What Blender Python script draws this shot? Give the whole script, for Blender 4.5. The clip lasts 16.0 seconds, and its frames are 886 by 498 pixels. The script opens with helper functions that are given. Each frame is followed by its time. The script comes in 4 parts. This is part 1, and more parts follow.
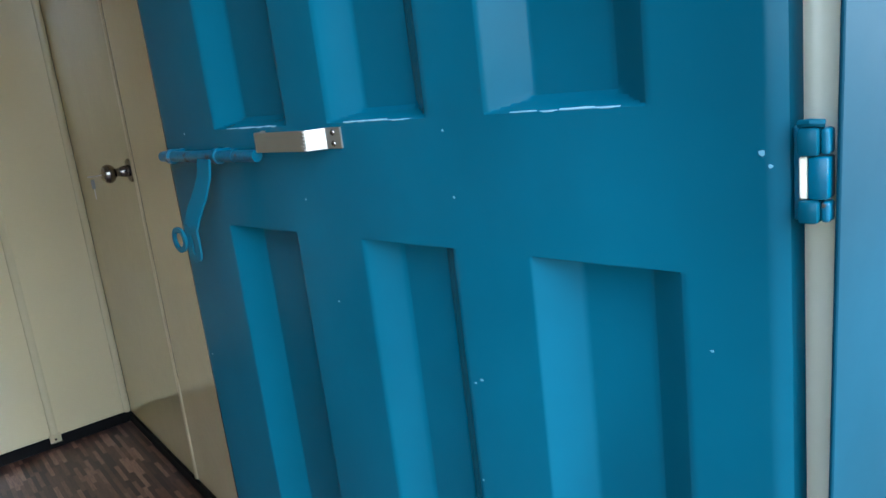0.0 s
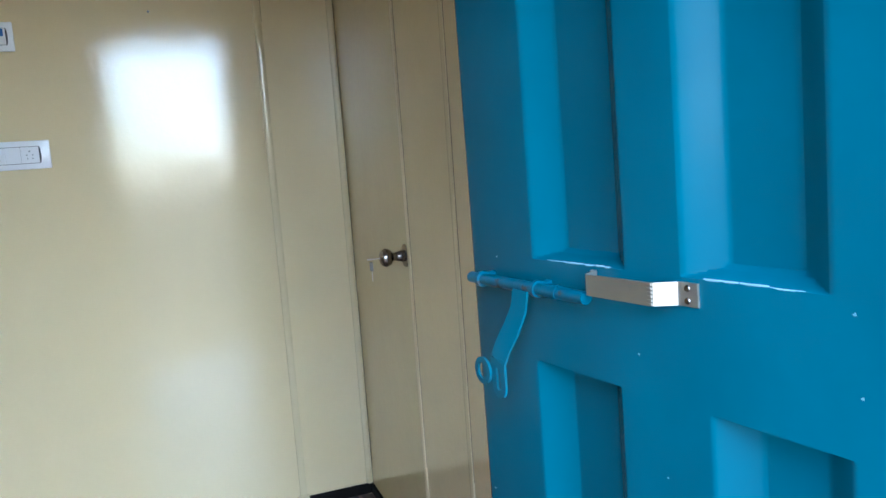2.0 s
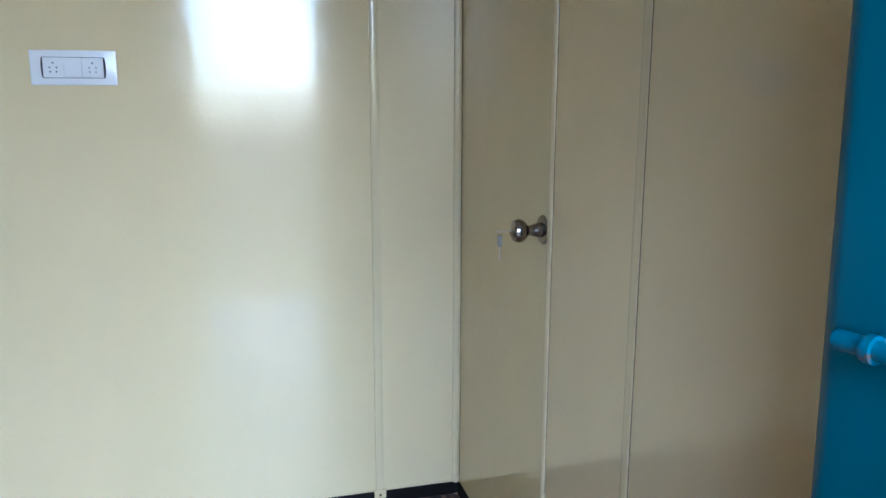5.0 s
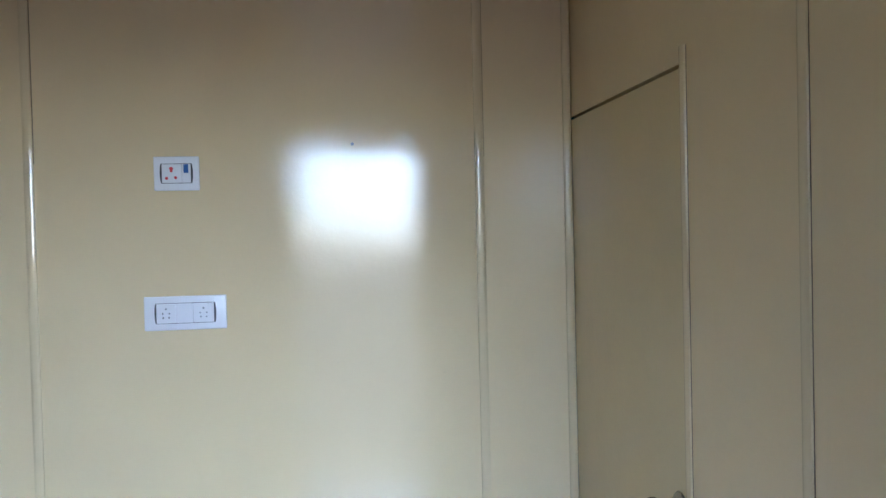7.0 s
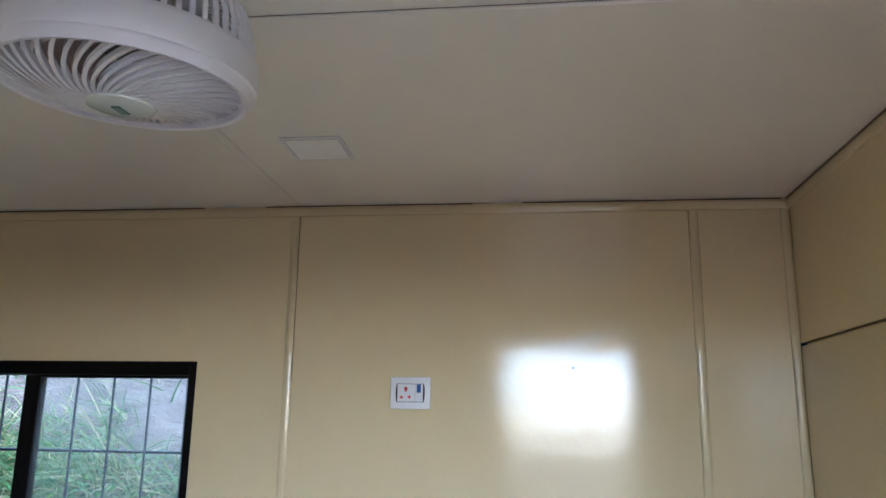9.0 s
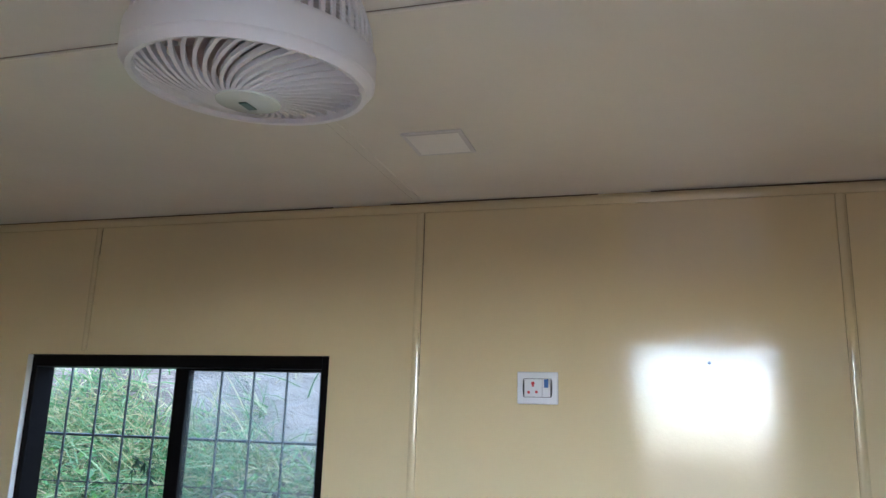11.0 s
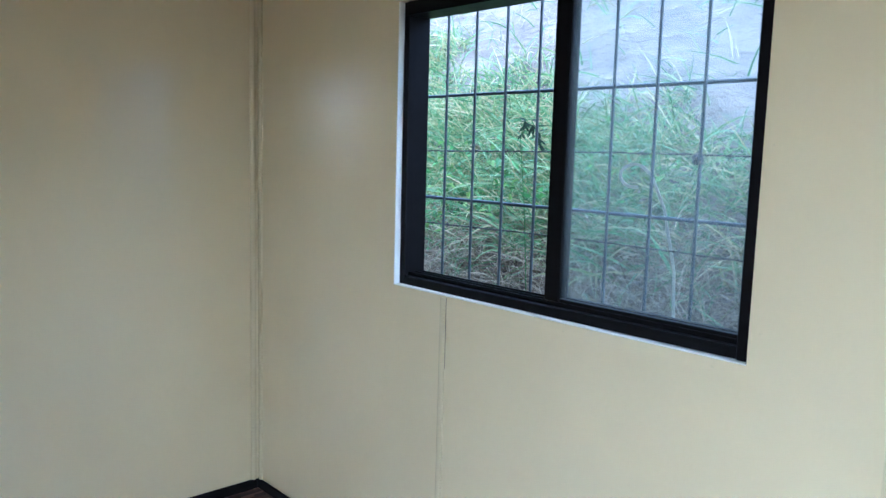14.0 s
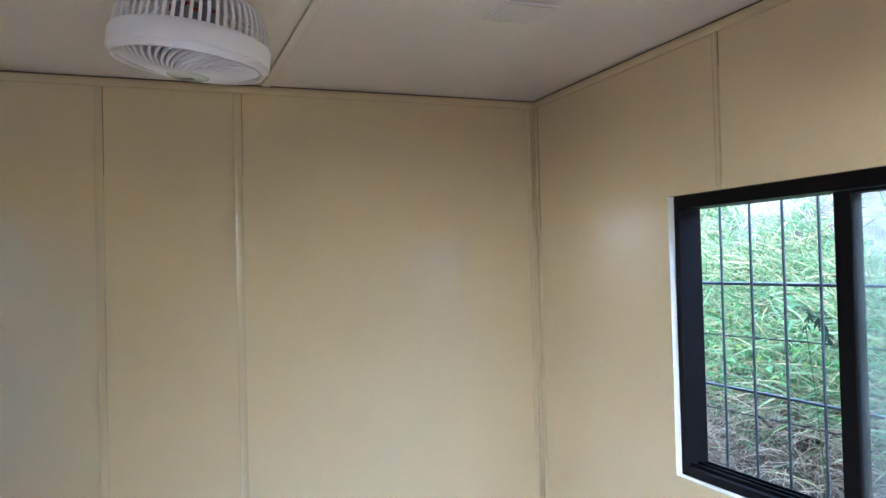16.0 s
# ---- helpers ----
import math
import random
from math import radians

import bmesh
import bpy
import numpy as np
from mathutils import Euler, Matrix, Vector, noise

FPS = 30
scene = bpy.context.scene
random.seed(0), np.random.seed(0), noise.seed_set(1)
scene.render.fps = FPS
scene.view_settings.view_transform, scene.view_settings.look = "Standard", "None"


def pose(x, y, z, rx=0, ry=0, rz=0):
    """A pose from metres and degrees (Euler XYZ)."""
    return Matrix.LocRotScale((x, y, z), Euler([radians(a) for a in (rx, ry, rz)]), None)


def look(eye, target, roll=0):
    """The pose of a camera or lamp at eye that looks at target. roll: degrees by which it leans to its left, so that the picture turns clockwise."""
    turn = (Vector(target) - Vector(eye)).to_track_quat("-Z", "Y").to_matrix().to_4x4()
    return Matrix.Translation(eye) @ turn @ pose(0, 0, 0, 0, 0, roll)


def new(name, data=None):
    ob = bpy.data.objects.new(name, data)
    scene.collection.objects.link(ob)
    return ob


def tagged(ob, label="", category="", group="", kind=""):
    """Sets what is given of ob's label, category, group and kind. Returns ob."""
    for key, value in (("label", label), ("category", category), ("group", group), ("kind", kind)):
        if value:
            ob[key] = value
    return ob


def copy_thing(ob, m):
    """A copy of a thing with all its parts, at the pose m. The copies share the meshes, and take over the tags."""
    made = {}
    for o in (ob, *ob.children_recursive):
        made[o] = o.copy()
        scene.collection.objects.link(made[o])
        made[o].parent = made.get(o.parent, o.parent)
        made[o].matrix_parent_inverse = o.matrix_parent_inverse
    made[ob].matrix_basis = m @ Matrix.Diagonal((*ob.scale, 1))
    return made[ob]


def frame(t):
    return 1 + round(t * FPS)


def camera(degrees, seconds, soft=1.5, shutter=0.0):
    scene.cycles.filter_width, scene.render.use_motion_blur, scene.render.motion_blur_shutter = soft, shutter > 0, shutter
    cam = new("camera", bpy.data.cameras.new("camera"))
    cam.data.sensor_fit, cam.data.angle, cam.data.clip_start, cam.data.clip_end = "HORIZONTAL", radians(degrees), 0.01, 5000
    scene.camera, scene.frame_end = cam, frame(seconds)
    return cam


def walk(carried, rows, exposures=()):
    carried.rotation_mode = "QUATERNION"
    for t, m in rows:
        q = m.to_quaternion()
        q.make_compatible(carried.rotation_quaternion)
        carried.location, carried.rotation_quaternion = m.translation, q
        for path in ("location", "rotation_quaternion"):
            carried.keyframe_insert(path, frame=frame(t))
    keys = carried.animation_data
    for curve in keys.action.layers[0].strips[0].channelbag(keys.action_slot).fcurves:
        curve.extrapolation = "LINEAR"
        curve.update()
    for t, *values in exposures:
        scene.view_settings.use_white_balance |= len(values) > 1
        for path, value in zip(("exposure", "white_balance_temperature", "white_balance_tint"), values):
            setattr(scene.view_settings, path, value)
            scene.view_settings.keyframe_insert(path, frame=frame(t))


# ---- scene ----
cam = camera(60.2, 16.0, soft=1.5)
PATH = [
    (0, (-0.597, -2.936, 1.203), (0.557, -1.378, 0.708), -6.1),
    (0.5, (-0.597, -2.78, 1.213), (0.444, -1.136, 0.752), -6.3),
    (1, (-0.624, -2.767, 1.271), (0.269, -1.016, 0.904), -5.9),
    (1.5, (-0.628, -2.786, 1.277), (0.128, -0.96, 0.973), -5.3),
    (2, (-0.632, -2.784, 1.278), (0.038, -0.919, 1.014), -4.0),
    (2.5, (-0.631, -2.766, 1.269), (0.007, -0.892, 0.986), -3.0),
    (3, (-0.627, -2.738, 1.258), (0.014, -0.876, 0.91), -2.9),
    (3.5, (-0.676, -2.653, 1.243), (0.006, -0.825, 0.807), -3.1),
    (3.7, (-0.691, -2.628, 1.248), (0.008, -0.811, 0.788), -2.7),
    (5.8, (-0.568, -2.139, 1.313), (-0.297, -0.176, 1.038), -1.2),
    (6, (-0.544, -2.139, 1.357), (-0.315, -0.165, 1.129), -2.1),
    (6.5, (-0.623, -2.124, 1.467), (-0.344, -0.149, 1.316), -2.2),
    (7, (-0.67, -2.116, 1.542), (-0.386, -0.137, 1.498), -1.4),
    (7.5, (-0.683, -2.139, 1.599), (-0.437, -0.155, 1.667), -1.0),
    (8, (-0.676, -2.161, 1.621), (-0.577, -0.171, 1.79), -0.7),
    (8.5, (-0.708, -2.216, 1.647), (-0.806, -0.245, 1.967), 0.0),
    (8.7, (-0.728, -2.218, 1.639), (-0.887, -0.266, 2.045), 0.4),
    (10.8, (-0.699, -2.221, 1.621), (-1.199, -0.35, 2.121), 2.0),
    (11, (-0.72, -2.196, 1.615), (-1.274, -0.325, 2.054), 1.8),
    (11.5, (-0.778, -2.082, 1.591), (-1.423, -0.214, 1.896), 1.1),
    (12, (-0.853, -1.994, 1.566), (-1.592, -0.142, 1.719), 0.4),
    (12.5, (-0.853, -1.831, 1.492), (-1.752, -0.045, 1.563), 0.9),
    (13, (-0.885, -1.694, 1.45), (-1.905, 0.027, 1.429), 1.2),
    (13.5, (-0.988, -1.6, 1.409), (-2.183, -0.004, 1.26), 1.7),
    (14, (-1.025, -1.489, 1.353), (-2.49, -0.151, 1.104), 1.6),
    (14.5, (-1.025, -1.418, 1.335), (-2.67, -0.32, 1.042), 0.9),
    (15, (-1.019, -1.377, 1.439), (-2.749, -0.403, 1.195), -0.4),
    (15.5, (-0.984, -1.426, 1.576), (-2.785, -0.559, 1.482), -1.6),
    (16, (-0.913, -1.511, 1.608), (-2.779, -0.793, 1.65), -1.5),
]
walk(cam, [(t, look(eye, target, roll)) for t, eye, target, roll in PATH],
     exposures=[(0.0, 2.9, 5450, 5), (0.5, 3.35, 5400, 6), (1.0, 3.4, 5350, 6), (2.0, 3.5, 5150, 6), (3.5, 3.6, 5000, 6), (6.0, 3.65, 4850, 10), (7.5, 3.65, 4850, 12), (8.5, 3.75, 5050, 12), (11.0, 3.9, 5300, 11), (12.5, 3.75, 5050, 11), (13.0, 3.85, 5000, 11), (14.0, 4.1, 4800, 9), (14.5, 4.2, 4800, 9), (15.5, 4.45, 5100, 13), (16.0, 4.75, 5100, 13)])

# ---- world, sun, exposure ----
world = bpy.data.worlds.new("overcast_sky")
scene.world = world
world.use_nodes = True
wn = world.node_tree.nodes
sky = wn.new("ShaderNodeTexSky")
sky.sky_type = 'NISHITA'
sky.sun_disc = False
sky.sun_elevation = radians(48)
sky.sun_rotation = radians(145)
sky.dust_density = 0.6
sky.air_density = 1.0
cloud = wn.new("ShaderNodeHueSaturation")      # an overcast veil takes most of the colour out of the sky
cloud.inputs["Saturation"].default_value = 0.75
world.node_tree.links.new(sky.outputs[0], cloud.inputs["Color"])
world.node_tree.links.new(cloud.outputs[0], wn["Background"].inputs[0])
wn["Background"].inputs[1].default_value = 0.15
sun = new("sun", bpy.data.lights.new("sun", 'SUN'))
sun.data.energy = 1.5
sun.data.angle = radians(108)
sun.data.color = (0.95, 0.98, 1.0)
sun.matrix_world = look((3.5, -8.0, 7.6), (-.5, -2.4, 0))


# ---- materials ----
class Nodes:
    """Short hand for a Principled node material."""

    def __init__(self, name, rough=0.5, metal=0.0, spec=0.5):
        self.mat = bpy.data.materials.new(name)
        self.mat.use_nodes = True
        self.tree = self.mat.node_tree
        self.b = self.tree.nodes["Principled BSDF"]
        self.b.inputs["Roughness"].default_value = rough
        self.b.inputs["Metallic"].default_value = metal
        self.b.inputs["Specular IOR Level"].default_value = spec
        self.coord = None

    def put(self, socket, value):
        if hasattr(value, "is_output"):
            self.tree.links.new(value, socket)
        elif value is not None:
            if hasattr(value, "__len__") and len(value) == 3 and socket.type == 'RGBA':
                value = (*value, 1)
            socket.default_value = value

    def node(self, kind, inputs=(), **attrs):
        n = self.tree.nodes.new(kind)
        for k, v in attrs.items():
            setattr(n, k, v)
        for k, v in dict(inputs).items():
            self.put(n.inputs[k], v)
        return n

    def pos(self):
        if self.coord is None:
            self.coord = self.node("ShaderNodeNewGeometry").outputs["Position"]
        return self.coord

    def math(self, op, a, b=None, c=None):
        n = self.node("ShaderNodeMath", operation=op)
        for s, v in zip(n.inputs, (a, b, c)):
            self.put(s, v)
        return n.outputs[0]

    def noise(self, scale, detail=3.0, rough=0.5, stretch=None, vec=None, distort=0.0):
        v = vec or self.pos()
        if stretch:
            v = self.node("ShaderNodeVectorMath", {0: v, 1: stretch}, operation='MULTIPLY').outputs[0]
        return self.node("ShaderNodeTexNoise", {"Vector": v, "Scale": scale, "Detail": detail, "Roughness": rough, "Distortion": distort}).outputs[0]

    def ramp(self, fac, *stops):
        n = self.node("ShaderNodeValToRGB", {0: fac})
        e = n.color_ramp.elements
        while len(e) < len(stops):
            e.new(0.5)
        for el, (p, c) in zip(e, stops):
            el.position = p
            el.color = (*c, 1) if hasattr(c, "__len__") else (c, c, c, 1)
        return n.outputs[0]

    def mix(self, fac, a, b, blend='MIX'):
        n = self.node("ShaderNodeMix", data_type='RGBA', blend_type=blend)
        self.put(n.inputs[0], fac)
        self.put(n.inputs[6], a)
        self.put(n.inputs[7], b)
        return n.outputs[2]

    def bump(self, height, strength, distance=0.01, normal=None):
        n = self.node("ShaderNodeBump", {"Strength": strength, "Distance": distance, "Height": height})
        if normal is not None:
            self.put(n.inputs["Normal"], normal)
        return n.outputs[0]

    def done(self, color=None, rough=None, normal=None):
        self.put(self.b.inputs["Base Color"], color)
        self.put(self.b.inputs["Roughness"], rough)
        if normal is not None:
            self.put(self.b.inputs["Normal"], normal)
        return self.mat


def laminate(name, col, rough=0.102, wave=0.08):
    """Glossy cream panel: slight waviness, faint vertical drift of tone, smears in the gloss."""
    m = Nodes(name, rough, spec=0.62)
    big = m.noise(1.7, 3)
    streak = m.noise(3.0, 4, stretch=(6, 6, 0.6))
    dirt = m.ramp(m.noise(9, 5, 0.65), (0.62, 0.0), (0.78, 1.0))
    c = m.mix(m.ramp(big, (0.3, 0.0), (0.7, 1.0)), tuple(v * 0.95 for v in col), tuple(min(1, v * 1.04) for v in col))
    c = m.mix(m.math('MULTIPLY', streak, 0.12), c, tuple(v * 0.82 for v in col))
    c = m.mix(m.math('MULTIPLY', dirt, 0.02), c, (0.25, 0.2, 0.14))
    r = m.math('MULTIPLY_ADD', m.noise(14, 4, 0.6), 0.05, rough - 0.025)
    n = m.bump(m.noise(5.5, 2), wave, 0.02)
    n = m.bump(m.noise(48, 3, 0.55), wave * 3.3, 0.0015, n)
    n = m.bump(m.noise(150, 2, 0.5), wave * 1.5, 0.0005, n)
    return m.done(c, r, n)


CREAM = (0.71, 0.585, 0.345)
wall_mat = laminate("cream_laminate", CREAM)
dull_mat = laminate("cream_laminate_duller_batch", CREAM, 0.2)
batten_mat = laminate("cream_painted_batten", (0.66, 0.55, 0.33), 0.05, 0.02)
door_mat = laminate("cream_door_laminate", (0.62, 0.515, 0.285), 0.075)
ceiling_mat = laminate("off_white_ceiling", (0.88, 0.86, 0.80), 0.10, 0.05)


def blue_paint(name, col=(0.014, 0.116, 0.168), rough=0.22, spec=0.14):
    m = Nodes(name, rough, spec=spec)
    c = m.mix(m.ramp(m.noise(6, 4, 0.6), (0.3, 0.0), (0.75, 1.0)), col, tuple(v * 0.82 for v in col))
    smudge = m.ramp(m.noise(2.4, 3, 0.5, stretch=(1, 1, 0.5)), (0.36, 0.0), (0.68, 0.75))
    c = m.mix(smudge, c, tuple(v * 0.42 for v in col))
    r = m.math('MULTIPLY_ADD', m.noise(11, 4, 0.6), 0.16, rough - 0.08)
    n = m.bump(m.noise(7, 2), 0.12, 0.01)
    return m.done(c, r, n)


blue_mat = blue_paint("blue_enamel_on_steel")
blue_wall = blue_paint("matt_blue_wall_paint", (0.008, 0.066, 0.098), 0.55, 0.10)


def rusty_blue():
    m = Nodes("blue_enamel_worn_to_rust", 0.35)
    f = m.ramp(m.noise(70, 4, 0.6), (0.60, 0.0), (0.68, 1.0))
    c = m.mix(f, (0.005, 0.085, 0.135), (0.085, 0.042, 0.018))
    return m.done(c, m.math('MULTIPLY_ADD', f, 0.4, 0.3), m.bump(m.noise(80, 3), 0.25, 0.002))


blue_old = rusty_blue()


def metal(name, col, rough, brushed=None):
    m = Nodes(name, rough, 1.0)
    r = m.math('MULTIPLY_ADD', m.noise(60, 3, 0.6, stretch=brushed), 0.2, max(0.03, rough - 0.1))
    return m.done(m.mix(m.noise(25, 3), col, tuple(v * 0.8 for v in col)), r)


steel = metal("bright_steel", (0.62, 0.57, 0.48), 0.48, (1, 1, 12))
dark_steel = metal("satin_nickel", (0.27, 0.235, 0.20), 0.2)
wire_mat = metal("weathered_wire", (0.07, 0.065, 0.06), 0.6)


def plastic(name, col, rough=0.25):
    m = Nodes(name, rough)
    c = m.mix(m.noise(20, 3), col, tuple(v * 0.93 for v in col))
    return m.done(c, m.math('MULTIPLY_ADD', m.noise(35, 3), 0.1, rough - 0.05))


white_plastic = plastic("white_glossy_plastic", (0.80, 0.80, 0.82), 0.22)
fan_white = plastic("white_fan_plastic", (0.86, 0.85, 0.89), 0.3)
pink_blade = plastic("pale_pink_plastic", (0.74, 0.62, 0.60), 0.4)
red_plastic = plastic("red_plastic", (0.55, 0.03, 0.04), 0.35)
blue_plastic = plastic("blue_plastic", (0.02, 0.10, 0.36), 0.3)
dark_plastic = plastic("dark_recess", (0.02, 0.02, 0.022), 0.5)
grey_plastic = plastic("grey_plastic", (0.25, 0.27, 0.28), 0.4)
green_plastic = plastic("dark_green_mark", (0.05, 0.13, 0.10), 0.3)
badge_mat = plastic("pale_green_badge", (0.74, 0.80, 0.75), 0.15)
key_tag_mat = plastic("clear_grey_tag", (0.30, 0.30, 0.27), 0.2)
cable_mat = plastic("cream_cable", (0.62, 0.58, 0.42), 0.4)
diffuser_mat = plastic("frosted_diffuser", (0.86, 0.86, 0.86), 0.35)
skirt_mat = Nodes("black_vinyl_skirting", 0.6, spec=0.12).done((0.006, 0.0055, 0.0055))
def matt_black():
    m = Nodes("black_powder_coated_aluminium", 0.45, spec=0.05)
    return m.done(m.mix(m.noise(30, 3), (0.005, 0.0045, 0.0045), (0.009, 0.008, 0.008)), m.math('MULTIPLY_ADD', m.noise(60, 3), 0.15, 0.34), m.bump(m.noise(400, 2), 0.05, 0.0005))


frame_mat = matt_black()
grille_mat = plastic("dark_painted_grille_rod", (0.02, 0.03, 0.035), 0.5)
reveal_mat = plastic("white_cut_panel_edge", (0.80, 0.79, 0.70), 0.5)
joint_mat = plastic("dark_open_joint", (0.14, 0.105, 0.07), 0.8)
chip_mat = plastic("pale_bared_primer", (0.15, 0.32, 0.38), 0.5)
# pale colour that stands in for the gloss highlight on the door's lips
lip_glint_mat = plastic("pale_lip_highlight", (0.27, 0.47, 0.54), 0.2)
post_mat = plastic("cream_painted_steel_post", (0.90, 0.83, 0.60), 0.3)


def floor_material():
    """Printed vinyl: narrow strips of walnut block, run along y."""
    m = Nodes("walnut_strip_vinyl", 0.3)
    xyz = m.node("ShaderNodeSeparateXYZ", {0: m.pos()})
    x, y = xyz.outputs[0], xyz.outputs[1]
    col = m.math('DIVIDE', x, 0.0135)
    row = m.math('FLOOR', col)
    shift = m.node("ShaderNodeTexWhiteNoise", {"W": row}, noise_dimensions='1D').outputs[0]
    cell = m.math('ADD', m.math('DIVIDE', y, 0.13), m.math('MULTIPLY', shift, 7.0))
    ident = m.math('ADD', m.math('MULTIPLY', row, 17.31), m.math('FLOOR', cell))
    rand = m.node("ShaderNodeTexWhiteNoise", {"W": ident}, noise_dimensions='1D').outputs[0]
    base = m.ramp(rand, (0.0, (0.034, 0.014, 0.010)), (0.35, (0.095, 0.040, 0.028)), (0.7, (0.20, 0.090, 0.060)), (1.0, (0.42, 0.235, 0.165)))
    grain = m.noise(30, 5, 0.65, stretch=(9, 0.8, 1))
    base = m.mix(m.ramp(grain, (0.35, 0.0), (0.7, 0.6)), base, (0.018, 0.008, 0.006))
    edge = m.math('MINIMUM', m.math('FRACT', col), m.math('MULTIPLY', m.math('FRACT', cell), 5.0))
    base = m.mix(m.ramp(edge, (0.0, 0.4), (0.10, 0.0)), base, (0.012, 0.006, 0.005))
    dust = m.ramp(m.noise(4, 5, 0.6), (0.45, 0.0), (0.8, 0.25))
    base = m.mix(dust, base, (0.2, 0.17, 0.15))
    return m.done(base, m.math('MULTIPLY_ADD', m.noise(8, 4), 0.2, 0.24), m.bump(grain, 0.08, 0.001))


floor_mat = floor_material()


def earth_material():
    m = Nodes("grey_earth_bank", 0.9)
    n1 = m.noise(5.5, 6, 0.65, stretch=(1, 1, 2.2), distort=0.6)
    n2 = m.noise(30, 5, 0.6)
    c = m.ramp(n1, (0.3, (0.030, 0.0245, 0.0190)), (0.5, (0.052, 0.0425, 0.0335)), (0.72, (0.086, 0.071, 0.056)))
    soil = m.ramp(n1, (0.3, (0.020, 0.0135, 0.0085)), (0.7, (0.058, 0.040, 0.026)))
    z = m.node("ShaderNodeSeparateXYZ", {0: m.pos()}).outputs[2]
    y = m.node("ShaderNodeSeparateXYZ", {0: m.pos()}).outputs[1]
    low = m.math('MULTIPLY', m.ramp(m.math('ADD', m.math('MULTIPLY', z, 0.5), m.math('MULTIPLY', n1, 0.2)), (0.55, 1.0), (0.75, 0.0)), m.ramp(y, (0.1, 0.0), (0.2, 1.0)))
    yard = m.ramp(n1, (0.3, (0.095, 0.062, 0.036)), (0.7, (0.17, 0.115, 0.068)))
    c = m.mix(low, c, soil)
    c = m.mix(m.ramp(y, (0.0, 1.0), (0.1, 0.0)), c, yard)
    c = m.mix(m.ramp(n2, (0.4, 0.0), (0.75, 0.5)), c, (0.022, 0.019, 0.017))
    return m.done(c, None, m.bump(n1, 0.9, 0.08))


earth_mat = earth_material()


def leaf_material(name, stops, rough=0.5):
    m = Nodes(name, rough)
    isl = m.node("ShaderNodeNewGeometry").outputs["Random Per Island"]
    c = m.ramp(isl, *stops)
    c = m.mix(m.math('MULTIPLY', m.noise(25, 3), 0.35), c, (0.05, 0.05, 0.02))
    m.put(m.b.inputs["Base Color"], c)
    tr = m.node("ShaderNodeBsdfTranslucent", {0: c})
    mx = m.node("ShaderNodeMixShader", {0: 0.52, 1: m.b.outputs[0], 2: tr.outputs[0]})
    m.tree.links.new(mx.outputs[0], m.tree.nodes["Material Output"].inputs[0])
    return m.mat


grass_mat = leaf_material("mixed_green_and_dry_grass", ((0.0, (0.034, 0.095, 0.034)), (0.28, (0.056, 0.140, 0.052)), (0.48, (0.088, 0.172, 0.068)), (0.64, (0.14, 0.19, 0.072)), (0.80, (0.22, 0.205, 0.095)), (1.0, (0.31, 0.27, 0.15))))
weed_mat = leaf_material("bright_green_weed", ((0.0, (0.02, 0.085, 0.022)), (0.5, (0.05, 0.16, 0.04)), (1.0, (0.12, 0.20, 0.04))), 0.6)

plume_mat = leaf_material("dark_green_seed_head", ((0.0, (0.008, 0.030, 0.016)), (1.0, (0.022, 0.055, 0.028))), 0.6)
tall_mat = leaf_material("pale_green_blade", ((0.0, (0.045, 0.13, 0.05)), (0.5, (0.08, 0.18, 0.075)), (1.0, (0.15, 0.22, 0.085))), 0.4)
hay_mat = leaf_material("dead_hay", ((0.0, (0.06, 0.040, 0.024)), (0.5, (0.14, 0.105, 0.065)), (1.0, (0.32, 0.27, 0.19))))

straw_mat = leaf_material("pale_straw", ((0.0, (0.5, 0.47, 0.38)), (1.0, (0.55, 0.52, 0.42))))


def glass_material():
    m = Nodes("window_glass", 0.02)
    out = m.tree.nodes["Material Output"]
    clear = m.node("ShaderNodeBsdfTransparent", {0: (0.972, 0.99, 0.994)})
    gloss = m.node("ShaderNodeBsdfGlossy", {"Roughness": 0.02})
    facing = m.node("ShaderNodeLayerWeight", {0: 0.5}).outputs["Facing"]
    fres = m.math('MULTIPLY_ADD', m.math('POWER', facing, 4.0), 0.4, 0.025)
    mx = m.node("ShaderNodeMixShader", {0: fres, 1: clear.outputs[0], 2: gloss.outputs[0]})
    film = m.node("ShaderNodeBsdfTranslucent", {0: (0.90, 0.91, 0.74)})
    dust = m.math('MULTIPLY_ADD', m.noise(7, 4, 0.6), 0.026, 0.010)
    mx2 = m.node("ShaderNodeMixShader", {0: dust, 1: mx.outputs[0], 2: film.outputs[0]})
    m.tree.links.new(mx2.outputs[0], out.inputs[0])
    return m.mat


glass_mat = glass_material()


# ---- building helpers ----
def bx(bm, a, b, bev=0.0, seg=1):
    """A box from corner a to corner b, with bevelled edges."""
    c = [(a[i] + b[i]) / 2 for i in range(3)]
    s = [abs(b[i] - a[i]) for i in range(3)]
    made = bmesh.ops.create_cube(bm, size=1, matrix=Matrix.Translation(c) @ Matrix.Diagonal((*s, 1)))
    if bev:
        edges = {e for v in made["verts"] for e in v.link_edges}
        bmesh.ops.bevel(bm, geom=list(edges), offset=bev, segments=seg, affect='EDGES', profile=0.5)
    return bm


def cyl(bm, p, q, r, r2=None, seg=20):
    p, q = Vector(p), Vector(q)
    d = q - p
    m = Matrix.Translation((p + q) / 2) @ d.to_track_quat('Z', 'Y').to_matrix().to_4x4()
    bmesh.ops.create_cone(bm, cap_ends=True, segments=seg, radius1=r, radius2=r if r2 is None else r2, depth=d.length, matrix=m)
    return bm


